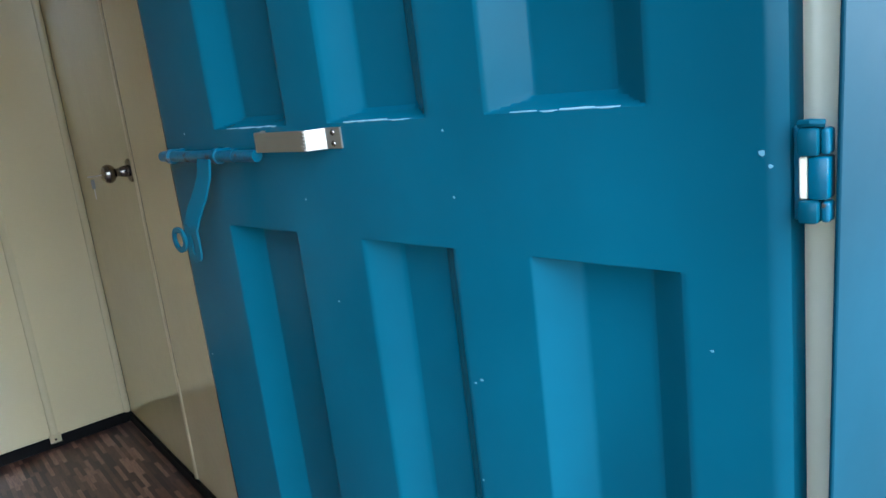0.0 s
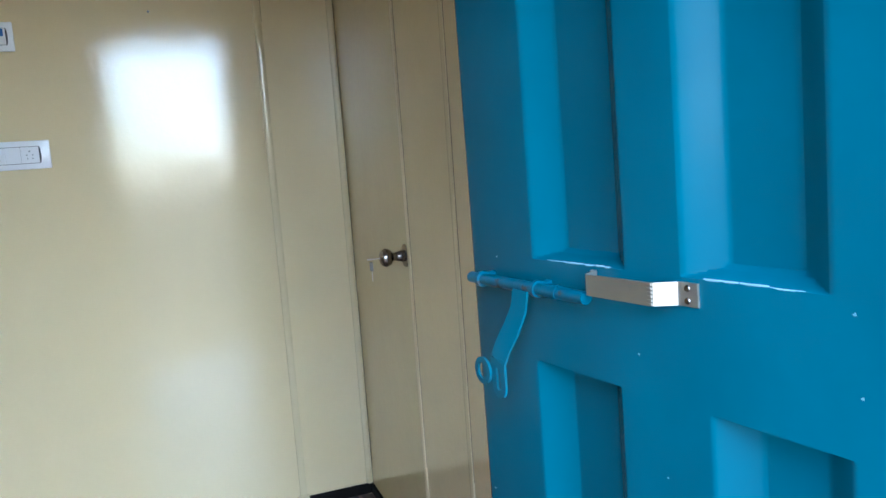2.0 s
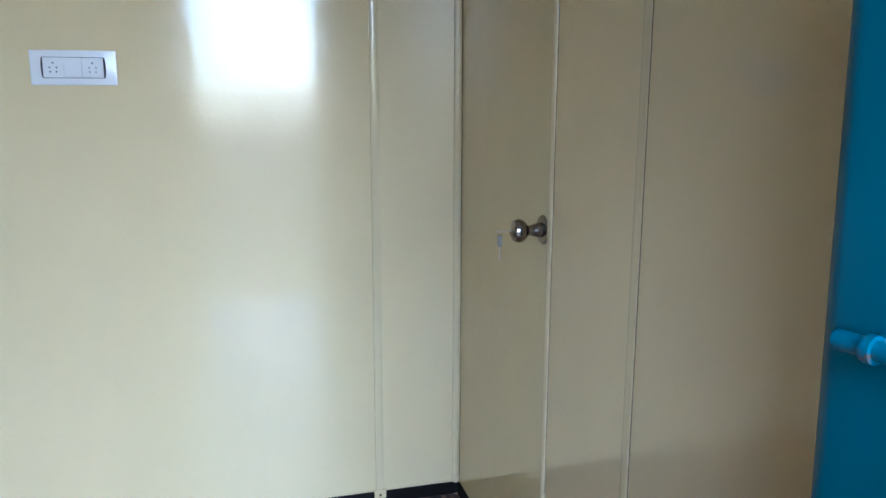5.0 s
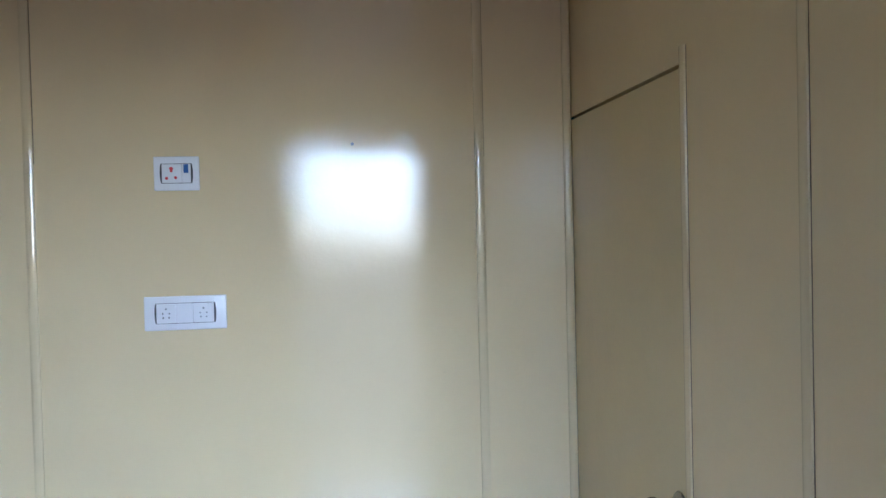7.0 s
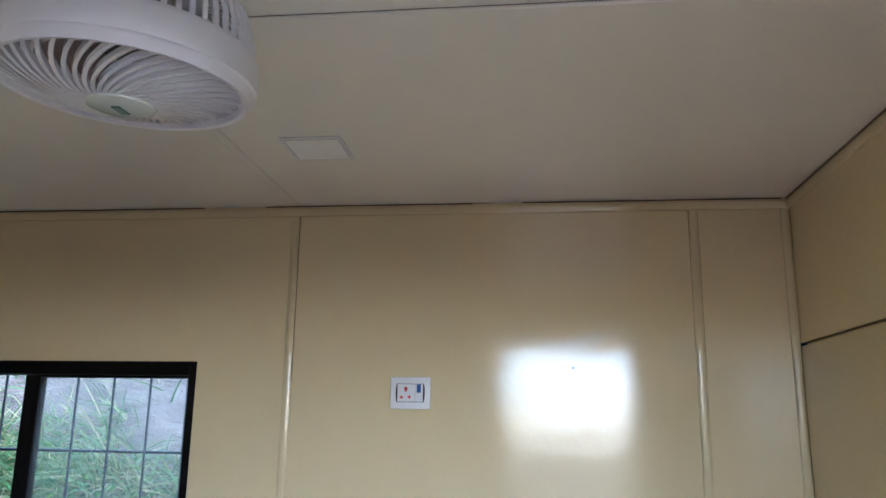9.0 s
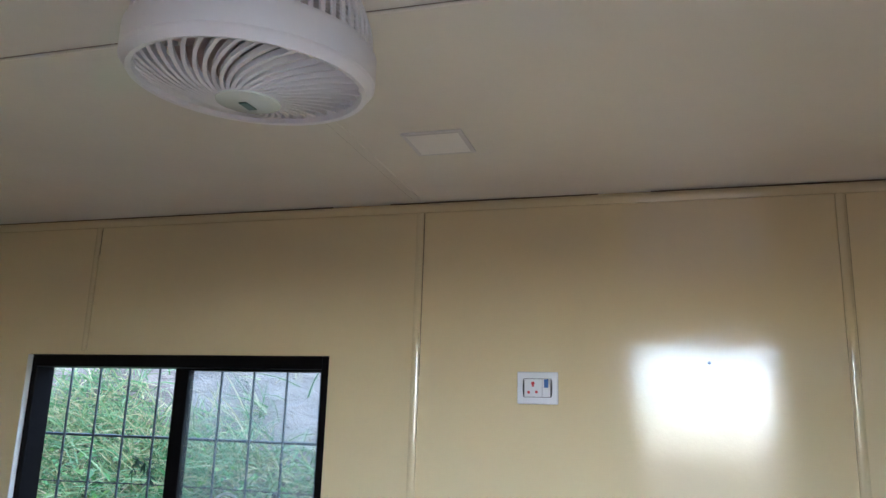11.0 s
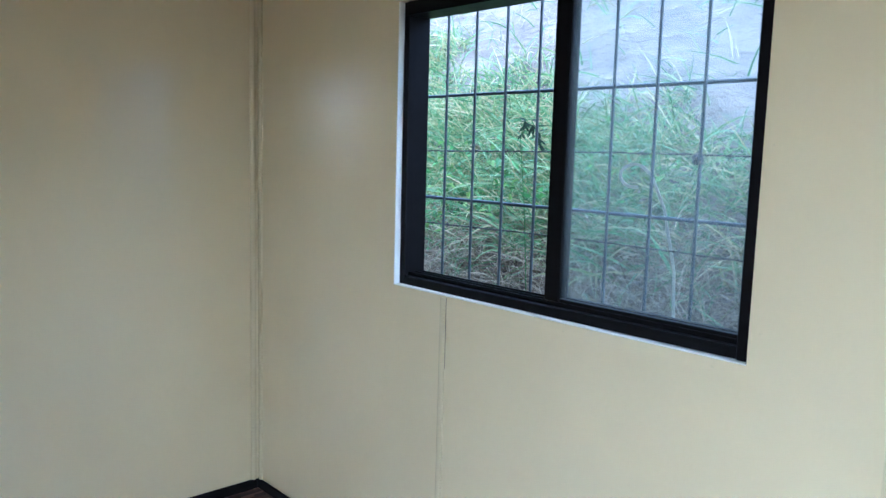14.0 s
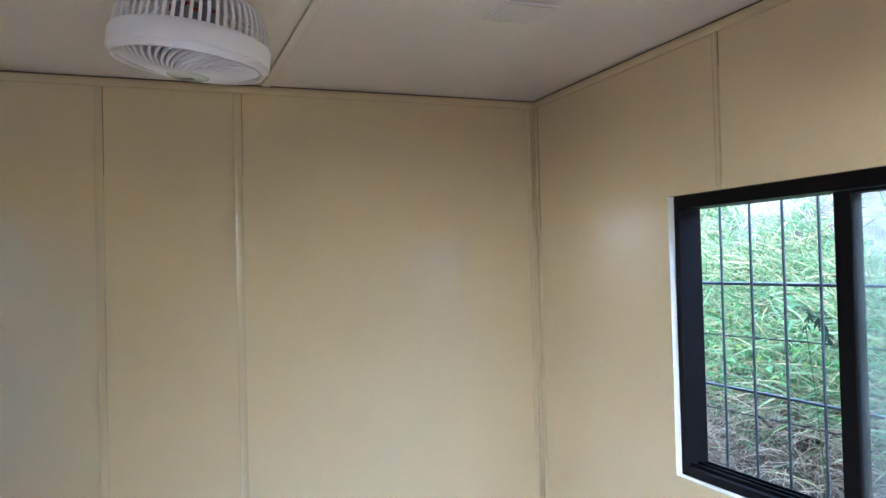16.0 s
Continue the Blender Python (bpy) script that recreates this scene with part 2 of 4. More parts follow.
def lathe(bm, profile, seg=48, center=(0, 0)):
    """Turns (r, z) pairs round the z axis at center."""
    rings = []
    for r, z in profile:
        rings.append([bm.verts.new((center[0] + r * math.cos(2 * math.pi * k / seg), center[1] + r * math.sin(2 * math.pi * k / seg), z)) for k in range(seg)])
    for a, b in zip(rings, rings[1:]):
        for k in range(seg):
            bm.faces.new((a[k], a[(k + 1) % seg], b[(k + 1) % seg], b[k]))
    return bm


def sweep(bm, points, w, h, up=(0, 0, 1)):
    """A bar of section w by h along points; up gives the direction of h."""
    rings = []
    up = Vector(up)
    pts = [Vector(p) for p in points]
    for i, p in enumerate(pts):
        t = (pts[min(i + 1, len(pts) - 1)] - pts[max(i - 1, 0)]).normalized()
        s = t.cross(up).normalized()
        u = s.cross(t).normalized()
        rings.append([bm.verts.new(p + s * (a * w / 2) + u * (b * h / 2)) for a, b in ((-1, -1), (1, -1), (1, 1), (-1, 1))])
    for a, b in zip(rings, rings[1:]):
        for k in range(4):
            bm.faces.new((a[k], a[(k + 1) % 4], b[(k + 1) % 4], b[k]))
    bm.faces.new(rings[0][::-1])
    bm.faces.new(rings[-1])
    return bm


def tube(bm, points, r, seg=8):
    pts = [Vector(p) for p in points]
    rings = []
    for i, p in enumerate(pts):
        t = (pts[min(i + 1, len(pts) - 1)] - pts[max(i - 1, 0)]).normalized()
        s = t.orthogonal().normalized() if i == 0 else (rings_s - t * rings_s.dot(t)).normalized()
        rings_s = s
        u = t.cross(s)
        rings.append([bm.verts.new(p + (s * math.cos(2 * math.pi * k / seg) + u * math.sin(2 * math.pi * k / seg)) * r) for k in range(seg)])
    for a, b in zip(rings, rings[1:]):
        for k in range(seg):
            bm.faces.new((a[k], a[(k + 1) % seg], b[(k + 1) % seg], b[k]))
    bm.faces.new(rings[0][::-1])
    bm.faces.new(rings[-1])
    return bm


def prism(bm, outline, axis, lo, hi):
    """Extrudes a flat outline of pairs; axis 'x': pairs are (y, z), 'y': (x, z), 'z': (x, y)."""
    def place(p, v):
        return {"x": (v, p[0], p[1]), "y": (p[0], v, p[1]), "z": (p[0], p[1], v)}[axis]
    a = [bm.verts.new(place(p, lo)) for p in outline]
    b = [bm.verts.new(place(p, hi)) for p in outline]
    bm.faces.new(a)
    bm.faces.new(b[::-1])
    for k in range(len(a)):
        bm.faces.new((a[k], b[k], b[(k + 1) % len(a)], a[(k + 1) % len(a)]))
    return bm


def part(name, bm, material, parent=None, label="", smooth=False):
    bmesh.ops.recalc_face_normals(bm, faces=bm.faces)
    me = bpy.data.meshes.new(name)
    bm.to_mesh(me)
    bm.free()
    me.materials.append(material)
    if smooth:
        for p in me.polygons:
            p.use_smooth = True
        me.set_sharp_from_angle(angle=radians(35))
    ob = new(name, me)
    if parent is not None:
        ob.parent = parent
    if label:
        tagged(ob, label)
    return ob


def base(name, loc, label, category, group="", kind="", m=None):
    ob = new(name)
    ob.empty_display_size = 0.05
    ob.matrix_world = m if m is not None else Matrix.Translation(loc)
    return tagged(ob, label, category, group, kind)


B = bmesh.new

# ---- plan ----
H = 2.28           # ceiling
FLOOR = -0.035
LEFT = -3.74       # left wall's face; the partition's face is x = 0, the back wall's y = 0
FRONT = -2.62      # inner face of the front wall
OUT = -2.70        # its outer face
DOOR_L, DOOR_R, DOOR_T = -0.885, -0.004, 2.06
WX0, WX1, WZ0, WZ1 = -2.882, -1.727, 0.938, 1.801
J1, J2, J0 = -1.445, -2.645, -0.258     # panel joints of the back wall
EAST = 1.15
PX = 0.012          # partition face

# ---- setting ----
floor = part("floor", bx(B(), (LEFT, FRONT - 0.08, FLOOR - 0.1), (EAST, 0, FLOOR)), floor_mat)
tagged(floor, "glossy dark walnut strip-patterned vinyl floor", "floor", kind="structure")

ceiling = part("ceiling", bx(B(), (LEFT, FRONT, H), (EAST, 0.02, H + 0.05)), ceiling_mat)
tagged(ceiling, "off-white glossy panelled ceiling with thin joint strips", "ceiling", kind="structure")
bm = B()
bx(bm, (J1 - 0.014, FRONT, H - 0.004), (J1 + 0.014, -1.12, H), 0.0015)
bx(bm, (J1 - 0.014, -1.09, H - 0.004), (J1 + 0.014, -0.024, H), 0.0015)
bx(bm, (LEFT + 0.02, -1.12, H - 0.007), (-0.02, -1.09, H), 0.002)
tagged(part("ceiling_joint_trim", bm, ceiling_mat), "thin off-white joint strips across the ceiling", "trim", kind="structure")

roof = part("roof", bx(B(), (LEFT - 0.08, OUT, H + 0.055), (EAST + 0.08, 0.08, H + 0.12), 0.01), blue_mat)
tagged(roof, "blue painted steel roof of the cabin", "roof", kind="structure")

bm = B()
bx(bm, (LEFT + 0.001, -0.0070, H - 0.0022), (J1 - 0.3, -0.0002, H - 0.0002))
bx(bm, (J1 - 0.1, -0.0070, H - 0.0022), (-0.9, -0.0002, H - 0.0002))
bx(bm, (-0.75, -0.0070, H - 0.0022), (-0.009, -0.0002, H - 0.0002))
bx(bm, (LEFT + 0.03, -1.1212, H - 0.0008), (-0.03, -1.1203, H - 0.0001))
bx(bm, (J1 - 0.0165, -1.085, H - 0.0008), (J1 - 0.0143, -0.03, H - 0.0001))
bx(bm, (LEFT + 0.0002, FRONT + 0.01, H - 0.005), (LEFT + 0.0075, -0.009, H - 0.0002))
bx(bm, (PX - 0.0075, FRONT + 0.01, H - 0.006), (PX - 0.0002, -0.009, H - 0.0002))
tagged(part("ceiling_gap", bm, joint_mat), "dark uneven gap between ceiling and wall strips", "joint", kind="structure")

# back wall: steel shell with glossy panels on it, pierced by the window
bm = B()
prism(bm, [(LEFT - 0.08, FLOOR - 0.1), (J2, FLOOR - 0.1), (J2, WZ0), (WX0, WZ0), (WX0, WZ1), (J2, WZ1), (J2, H + 0.05), (LEFT - 0.08, H + 0.05)], "y", 0.022, 0.08)
prism(bm, [(J2, FLOOR - 0.1), (EAST + 0.08, FLOOR - 0.1), (EAST + 0.08, H + 0.05), (J2, H + 0.05), (J2, WZ1), (WX1, WZ1), (WX1, WZ0), (J2, WZ0)], "y", 0.022, 0.08)
wall_back = part("wall_back", bm, blue_mat)
tagged(wall_back, "cream laminate panelled wall with a black window", "wall", kind="structure")
GAP = 0.002
for outline in (
        [(LEFT, FLOOR), (J2 - GAP, FLOOR), (J2 - GAP, WZ0), (WX0, WZ0), (WX0, WZ1), (J2 - GAP, WZ1), (J2 - GAP, H), (LEFT, H)],
        [(J2 + GAP, FLOOR), (J1 - GAP, FLOOR), (J1 - GAP, H), (J2 + GAP, H), (J2 + GAP, WZ1), (WX1, WZ1), (WX1, WZ0), (J2 + GAP, WZ0)],
        [(J1 + GAP, FLOOR), (J0 - GAP, FLOOR), (J0 - GAP, H), (J1 + GAP, H)],
        [(J0 + GAP, FLOOR), (PX, FLOOR), (PX, H), (J0 + GAP, H)]):
    part("panel", prism(B(), outline, "y", 0, 0.0215), dull_mat if outline[1][0] == PX else wall_mat, wall_back)


def batten(a, b, parent, width=0.024, deep=0.009, along="y"):
    """A cover strip with sloping shoulders from a to b, on a wall whose face looks along -y ('y'), -x ('x') or +x ('X')."""
    bm = B()
    h = width / 2
    s = 1 if along == "X" else -1
    f = LEFT if along == "X" else 0.0
    half = ((1.0, None), (0.96, 0.66), (0.75, 0.80), (0.54, 0.915), (0.33, 1.0))
    arc = [(h * a, -0.001 if q is None else deep * q) for a, q in half]
    arc += [(-p, q) for p, q in reversed(arc)]
    if a[0] == b[0]:                  # upright
        if along == "y":
            prism(bm, [(a[0] + p, -q) for p, q in arc], "z", a[1], b[1])
        else:
            prism(bm, [(f + s * q, a[0] + p) for p, q in arc], "z", a[1], b[1])
    elif along == "y":
        prism(bm, [(-q, a[1] + p) for p, q in arc], "x", a[0], b[0])
    else:
        prism(bm, [(f + s * q, a[1] + p) for p, q in arc], "y", a[0], b[0])
    if a[0] == b[0]:
        e = h + 0.0016
        lo = a[1] + (0.3 if along == "x" else 0.78) * (b[1] - a[1])
        for side in ((-1, 1) if along == "x" else (1,)):
            g = B()
            if along == "y":
                bx(g, (a[0] + side * h, -0.0008, lo), (a[0] + side * e, 0.0008, b[1]))
            else:
                bx(g, (f + s * 0.0008, a[0] + side * h, lo + 0.2 * side), (f - s * 0.0008, a[0] + side * e, b[1]))
            part("open_joint", g, joint_mat, parent)
    return part("batten", bm, batten_mat, parent, smooth=True)


batten((J1, FLOOR), (J1, H - 0.034), wall_back)
batten((J0, FLOOR + 0.045), (J0, H - 0.034), wall_back, 0.026)
batten((J2, FLOOR), (J2, WZ0 - 0.004), wall_back, 0.02)
batten((J2, WZ1 + 0.012), (J2, H - 0.034), wall_back, 0.02)
batten((PX - 0.013, FLOOR), (PX - 0.013, H - 0.034), wall_back, 0.024)
batten((LEFT + 0.018, FLOOR), (LEFT + 0.018, H - 0.034), wall_back, 0.024)
batten((LEFT, H - 0.019), (PX - 0.001, H - 0.019), wall_back, 0.028, 0.010)
# foot of the joint strip with its screw
part("batten_foot", bx(B(), (J0 - 0.02, -0.011, FLOOR + 0.018), (J0 + 0.02, -0.0015, FLOOR + 0.05), 0.002), batten_mat, wall_back)
part("screw", cyl(B(), (J0, -0.0125, FLOOR + 0.032), (J0, -0.0105, FLOOR + 0.032), 0.004, seg=10), dark_steel, wall_back)

SCREW = B()
cyl(SCREW, (0, -0.0014, 0), (0, 0.0012, 0), 0.0026, seg=10)
bx(SCREW, (-0.0021, -0.0018, -0.0003), (0.0021, -0.0013, 0.0003))
screw_mesh = part("screw", SCREW, batten_mat, wall_back)
screw_mesh.location = (J0, -0.0092, 1.777)


def screw(x, y, z, parent, turn=0.0):
    ob = new("screw", screw_mesh.data)
    ob.parent = parent
    ob.matrix_world = Matrix.Translation((x, y, z)) @ Matrix.Rotation(turn, 4, 'Z')


for x, zz in ((J0, (1.355, 1.038, 0.55)), (J1, (1.721, 1.383, 1.083, 0.6, 2.1)), (J2, (2.12, 0.6))):
    for z in zz:
        screw(x, -0.0092, z, wall_back)
# the last two screws are added in place of small bright reflections
for x, z in ((-2.459, 1.822), (-2.136, 1.819), (-1.765, 1.818), (-1.706, 1.70), (-1.705, 1.387), (-1.703, 1.01), (-2.905, 1.427), (-2.900, 0.988), (-2.63, 0.92), (-2.841, 0.921), (-2.2, 0.919), (-1.80, 0.920), (-0.665, 1.19), (-0.37, 1.15)):
    screw(x, -0.0002, z, wall_back)

part("nail", cyl(B(), (-0.611, 0.001, 1.79), (-0.611, -0.003, 1.79), 0.0048, 0.003, 12), grey_plastic, wall_back)

# left wall
wall_left = part("wall_left", bx(B(), (LEFT - 0.08, OUT, FLOOR - 0.1), (LEFT - 0.022, 0.02, H + 0.05)), blue_mat)
tagged(wall_left, "cream laminate panelled end wall with cover strips", "wall", kind="structure")
LY = (0.0, -1.205, -1.665, FRONT)
for y1, y0 in zip(LY, LY[1:]):
    part("panel", bx(B(), (LEFT - 0.0215, y0 + GAP, FLOOR), (LEFT, y1 - GAP, H)), wall_mat, wall_left)
for y in LY[1:3]:
    batten((y, FLOOR), (y, H - 0.034), wall_left, 0.028, 0.007, along="X")
batten((-0.026, FLOOR), (-0.026, H - 0.034), wall_left, 0.022, along="X")
batten((FRONT, H - 0.019), (-0.010, H - 0.019), wall_left, 0.028, 0.010, along="X")

for y, zz in ((LY[1], (2.03, 1.36, 1.05, 0.73, 0.42)), (LY[2], (2.02, 1.38, 0.75))):
    for z in zz:
        screw(LEFT + 0.0092, y, z, wall_left, radians(90))

# partition with the inner door
PD_Y, PD_T, PJ = -0.702, 1.857, -1.090
partition = part("wall_partition", prism(B(), [(FRONT, FLOOR), (PD_Y, FLOOR), (PD_Y, PD_T), (-0.012, PD_T), (-0.012, FLOOR), (0.0, FLOOR), (0.0, H), (FRONT, H)], "x", 0.0205, 0.06), door_mat)
tagged(partition, "cream laminate partition with a flush inner door", "wall", kind="structure")
part("panel", prism(B(), [(PJ + GAP, FLOOR), (PD_Y - GAP, FLOOR), (PD_Y - GAP, PD_T + 0.004), (-0.001, PD_T + 0.004), (-0.001, H), (PJ + GAP, H)], "x", 0, 0.02), wall_mat, partition)
part("panel", bx(B(), (0, FRONT, FLOOR), (0.02, PJ - GAP, H)), wall_mat, partition)
batten((PD_Y - 0.006, FLOOR), (PD_Y - 0.006, PD_T + 0.035), partition, 0.022, 0.007, along="x")
batten((PJ, FLOOR), (PJ, H - 0.034), partition, 0.024, 0.006, along="x")
batten((FRONT, H - 0.019), (-0.010, H - 0.019), partition, 0.028, 0.010, along="x")
partition.location.x = PX

# front wall with the doorway
bm = B()
prism(bm, [(LEFT - 0.08, FLOOR - 0.1), (DOOR_L, FLOOR - 0.1), (DOOR_L, DOOR_T), (DOOR_R, DOOR_T), (DOOR_R, FLOOR - 0.1), (EAST + 0.08, FLOOR - 0.1), (EAST + 0.08, H + 0.05), (LEFT - 0.08, H + 0.05)], "y", OUT + 0.02, FRONT - 0.02)
wall_front = part("wall_front", bm, blue_mat)
tagged(wall_front, "cream panelled front wall round the doorway", "wall", kind="structure")
for x0, x1, z0, z1 in ((LEFT, -2.45, FLOOR, H), (-2.45, DOOR_L, FLOOR, H), (DOOR_L, DOOR_R, DOOR_T, H)):
    part("panel", bx(B(), (x0 + 0.001, FRONT - 0.0195, z0), (x1 - 0.001, FRONT, z1)), wall_mat, wall_front)
# folded blue frame plates outside, round the opening
part("frame_plate", bx(B(), (-0.102, OUT - 0.004, FLOOR - 0.1), (EAST + 0.08, OUT - 0.0005, H + 0.05), 0.001, 1), blue_wall, wall_front, smooth=True)
part("frame_plate", bx(B(), (LEFT - 0.08, OUT - 0.004, FLOOR - 0.1), (DOOR_L - 0.01, OUT - 0.0005, H + 0.05), 0.001, 1), blue_wall, wall_front)
part("frame_plate", bx(B(), (DOOR_L - 0.01, OUT - 0.004, DOOR_T), (-0.103, OUT - 0.0005, H + 0.05), 0.001, 1), blue_wall, wall_front)
post = part("door_post", cyl(B(), (-0.032, -2.652, FLOOR), (-0.032, -2.652, DOOR_T), 0.026, seg=28), post_mat, wall_front, "cream painted round steel door post", smooth=True)

# closing walls of the small room behind the partition
tagged(part("wall_right", bx(B(), (EAST, OUT + 0.02, FLOOR - 0.1), (EAST + 0.08, 0.02, H + 0.05)), blue_mat), "plain blue steel end wall of the cabin", "wall", kind="structure")

# black skirting
bm = B()
bx(bm, (LEFT, -0.010, FLOOR), (PX, 0, FLOOR + 0.042), 0.003)
bx(bm, (LEFT, FRONT, FLOOR), (LEFT + 0.010, -0.012, FLOOR + 0.042), 0.003)
bx(bm, (PX - 0.010, FRONT, FLOOR), (PX, -0.012, FLOOR + 0.042), 0.003)
tagged(part("skirting", bm, skirt_mat), "low black vinyl skirting along the walls", "skirting", kind="structure")


# ---- window ----
def build_window():
    w = base("window_1", ((WX0 + WX1) / 2, 0.0, WZ0), "black aluminium sliding window with one half open", "window", kind="structure")
    ox, oz = (WX0 + WX1) / 2, WZ0
    x0, x1, z1 = WX0 - ox, WX1 - ox, WZ1 - oz
    # white edges of the cut panel
    part("window_reveal", bx(B(), (x0 + 0.0005, 0.0005, 0.0005), (x0 + 0.004, 0.021, z1 - 0.0005)), reveal_mat, w)
    part("window_sill", bx(B(), (x0 + 0.0045, 0.0005, 0.0005), (x1 - 0.0005, 0.021, 0.004)), reveal_mat, w)
    f = 0.026
    fr = [((x0, 0.022, 0), (x0 + f, 0.105, z1)), ((x1 - f, 0.004, 0.006), (x1 - 0.001, 0.105, z1 - 0.002)),
          ((x0 + f, 0.012, z1 - 0.040), (x1 - f, 0.105, z1)), ((x0 + f, 0.021, 0), (x1 - f, 0.105, 0.030))]
    for a, b in fr:
        part("window_frame", bx(B(), a, b, 0.002), frame_mat, w)
    # sliding tracks on the bottom member
    for y in (0.040, 0.066, 0.092):
        part("track", bx(B(), (x0 + f, y - 0.0015, 0.0303), (x1 - f, y + 0.0015, 0.042), 0.0006), frame_mat, w)

    def sash(y, a, b, wide, slim):
        s = part("sash", bx(B(), (a, y - 0.011, 0.032), (a + wide, y + 0.011, z1 - 0.041), 0.002), frame_mat, w)
        part("stile", bx(B(), (b - slim, y - 0.011, 0.032), (b, y + 0.011, z1 - 0.041), 0.002), frame_mat, s)
        part("rail", bx(B(), (a + wide + 0.0002, y - 0.010, 0.032), (b - slim - 0.0002, y + 0.010, 0.050), 0.002), frame_mat, s)
        part("rail", bx(B(), (a + wide + 0.0002, y - 0.010, z1 - 0.047), (b - slim - 0.0002, y + 0.010, z1 - 0.041), 0.001), frame_mat, s)
        pane = part("pane", bx(B(), (a + wide + 0.0002, y - 0.0025, 0.050), (b - slim - 0.0002, y + 0.0025, z1 - 0.047)), glass_mat, s)
        pane.visible_shadow = False
        return s

    mid = -2.290 - ox
    sash(0.053, mid - 0.014, x1 - f - 0.001, 0.050, 0.010)
    sash(0.080, mid - 0.006, x1 - f - 0.004, 0.034, 0.008)
    # dark grille rods outside
    for k in range(9):
        x = -2.797 - ox + k * 0.1235
        part("grille_bar", tube(B(), [(x, 0.128, -0.02), (x, 0.128, z1 + 0.02)], 0.0042, 8), grille_mat, w)
    for z in (1.212, 1.529):
        part("grille_bar", tube(B(), [(x0 - 0.02, 0.1365, z - oz), (x1 + 0.02, 0.1365, z - oz)], 0.0048, 8), grille_mat, w)
    return w


build_window()


# ---- inner door ----
def build_inner_door():
    d = base("door_1", (PX, -0.36, FLOOR), "flush cream laminate inner door, closed, with a round knob", "door", kind="structure")
    leaf = part("door_leaf", bx(B(), (0.0, PD_Y + 0.36 + 0.006, 0.012), (0.035, 0.36 - 0.003, PD_T - FLOOR - 0.004), 0.001), door_mat, d)
    z = 0.972 - FLOOR
    y = -0.664 + 0.36
    k = part("knob", lathe(B(), [(0.0005, 0.078), (0.014, 0.0775), (0.0225, 0.072), (0.0265, 0.062), (0.0265, 0.055), (0.022, 0.046), (0.013, 0.040), (0.011, 0.034), (0.014, 0.024), (0.017, 0.012), (0.017, 0.006)], 32), dark_steel, d, "polished satin nickel door knob", True)
    k.matrix_local = Matrix.Translation((0, y, z)) @ Matrix.Rotation(radians(-90), 4, 'Y')
    r = part("rosette", lathe(B(), [(0.0, 0.006), (0.024, 0.0058), (0.032, 0.004), (0.034, 0.0005), (0.0, 0.0002)], 36), dark_steel, k, smooth=True)
    key = part("key", bx(B(), (-0.0012, -0.004, 0.078), (0.0012, 0.004, 0.100), 0.0005), steel, k)
    cyl(bm_key := B(), (-0.0011, 0, 0.106), (0.0011, 0, 0.106), 0.010, seg=16)
    part("key_bow", bm_key, steel, k)
    tg = B()
    bx(tg, (-0.034, -0.0066, 0.1035), (-0.008, 0.0066, 0.1055), 0.0045, 2)
    part("key_tag", tg, key_tag_mat, k, "small grey tag on the key")
    bl = B()
    bx(bl, (-0.064, -0.003, 0.1030), (-0.034, 0.003, 0.1046), 0.0005)
    part("spare_key", bl, steel, k)
    return d


build_inner_door()

# ---- steel entrance door, swung into the room ----
DX, DY = 0.15109, -0.98852
DOORM = Matrix(((DX, -DY, 0, -0.2194), (DY, DX, 0, -1.970), (0, 0, 1, FLOOR), (0, 0, 0, 1))) @ pose(0, 0, 1.1, 0, -1.2, 0) @ pose(0, 0, -1.1)   # x: towards the hinges, y: into the leaf, z: up
RIBS_UP = ((-0.010, 0.152), (0.228, 0.380), (0.453, 0.611))
RIBS_LOW = ((-0.014, 0.138), (0.259, 0.397), (0.489, 0.633))
U0, U1 = -0.158, 0.712


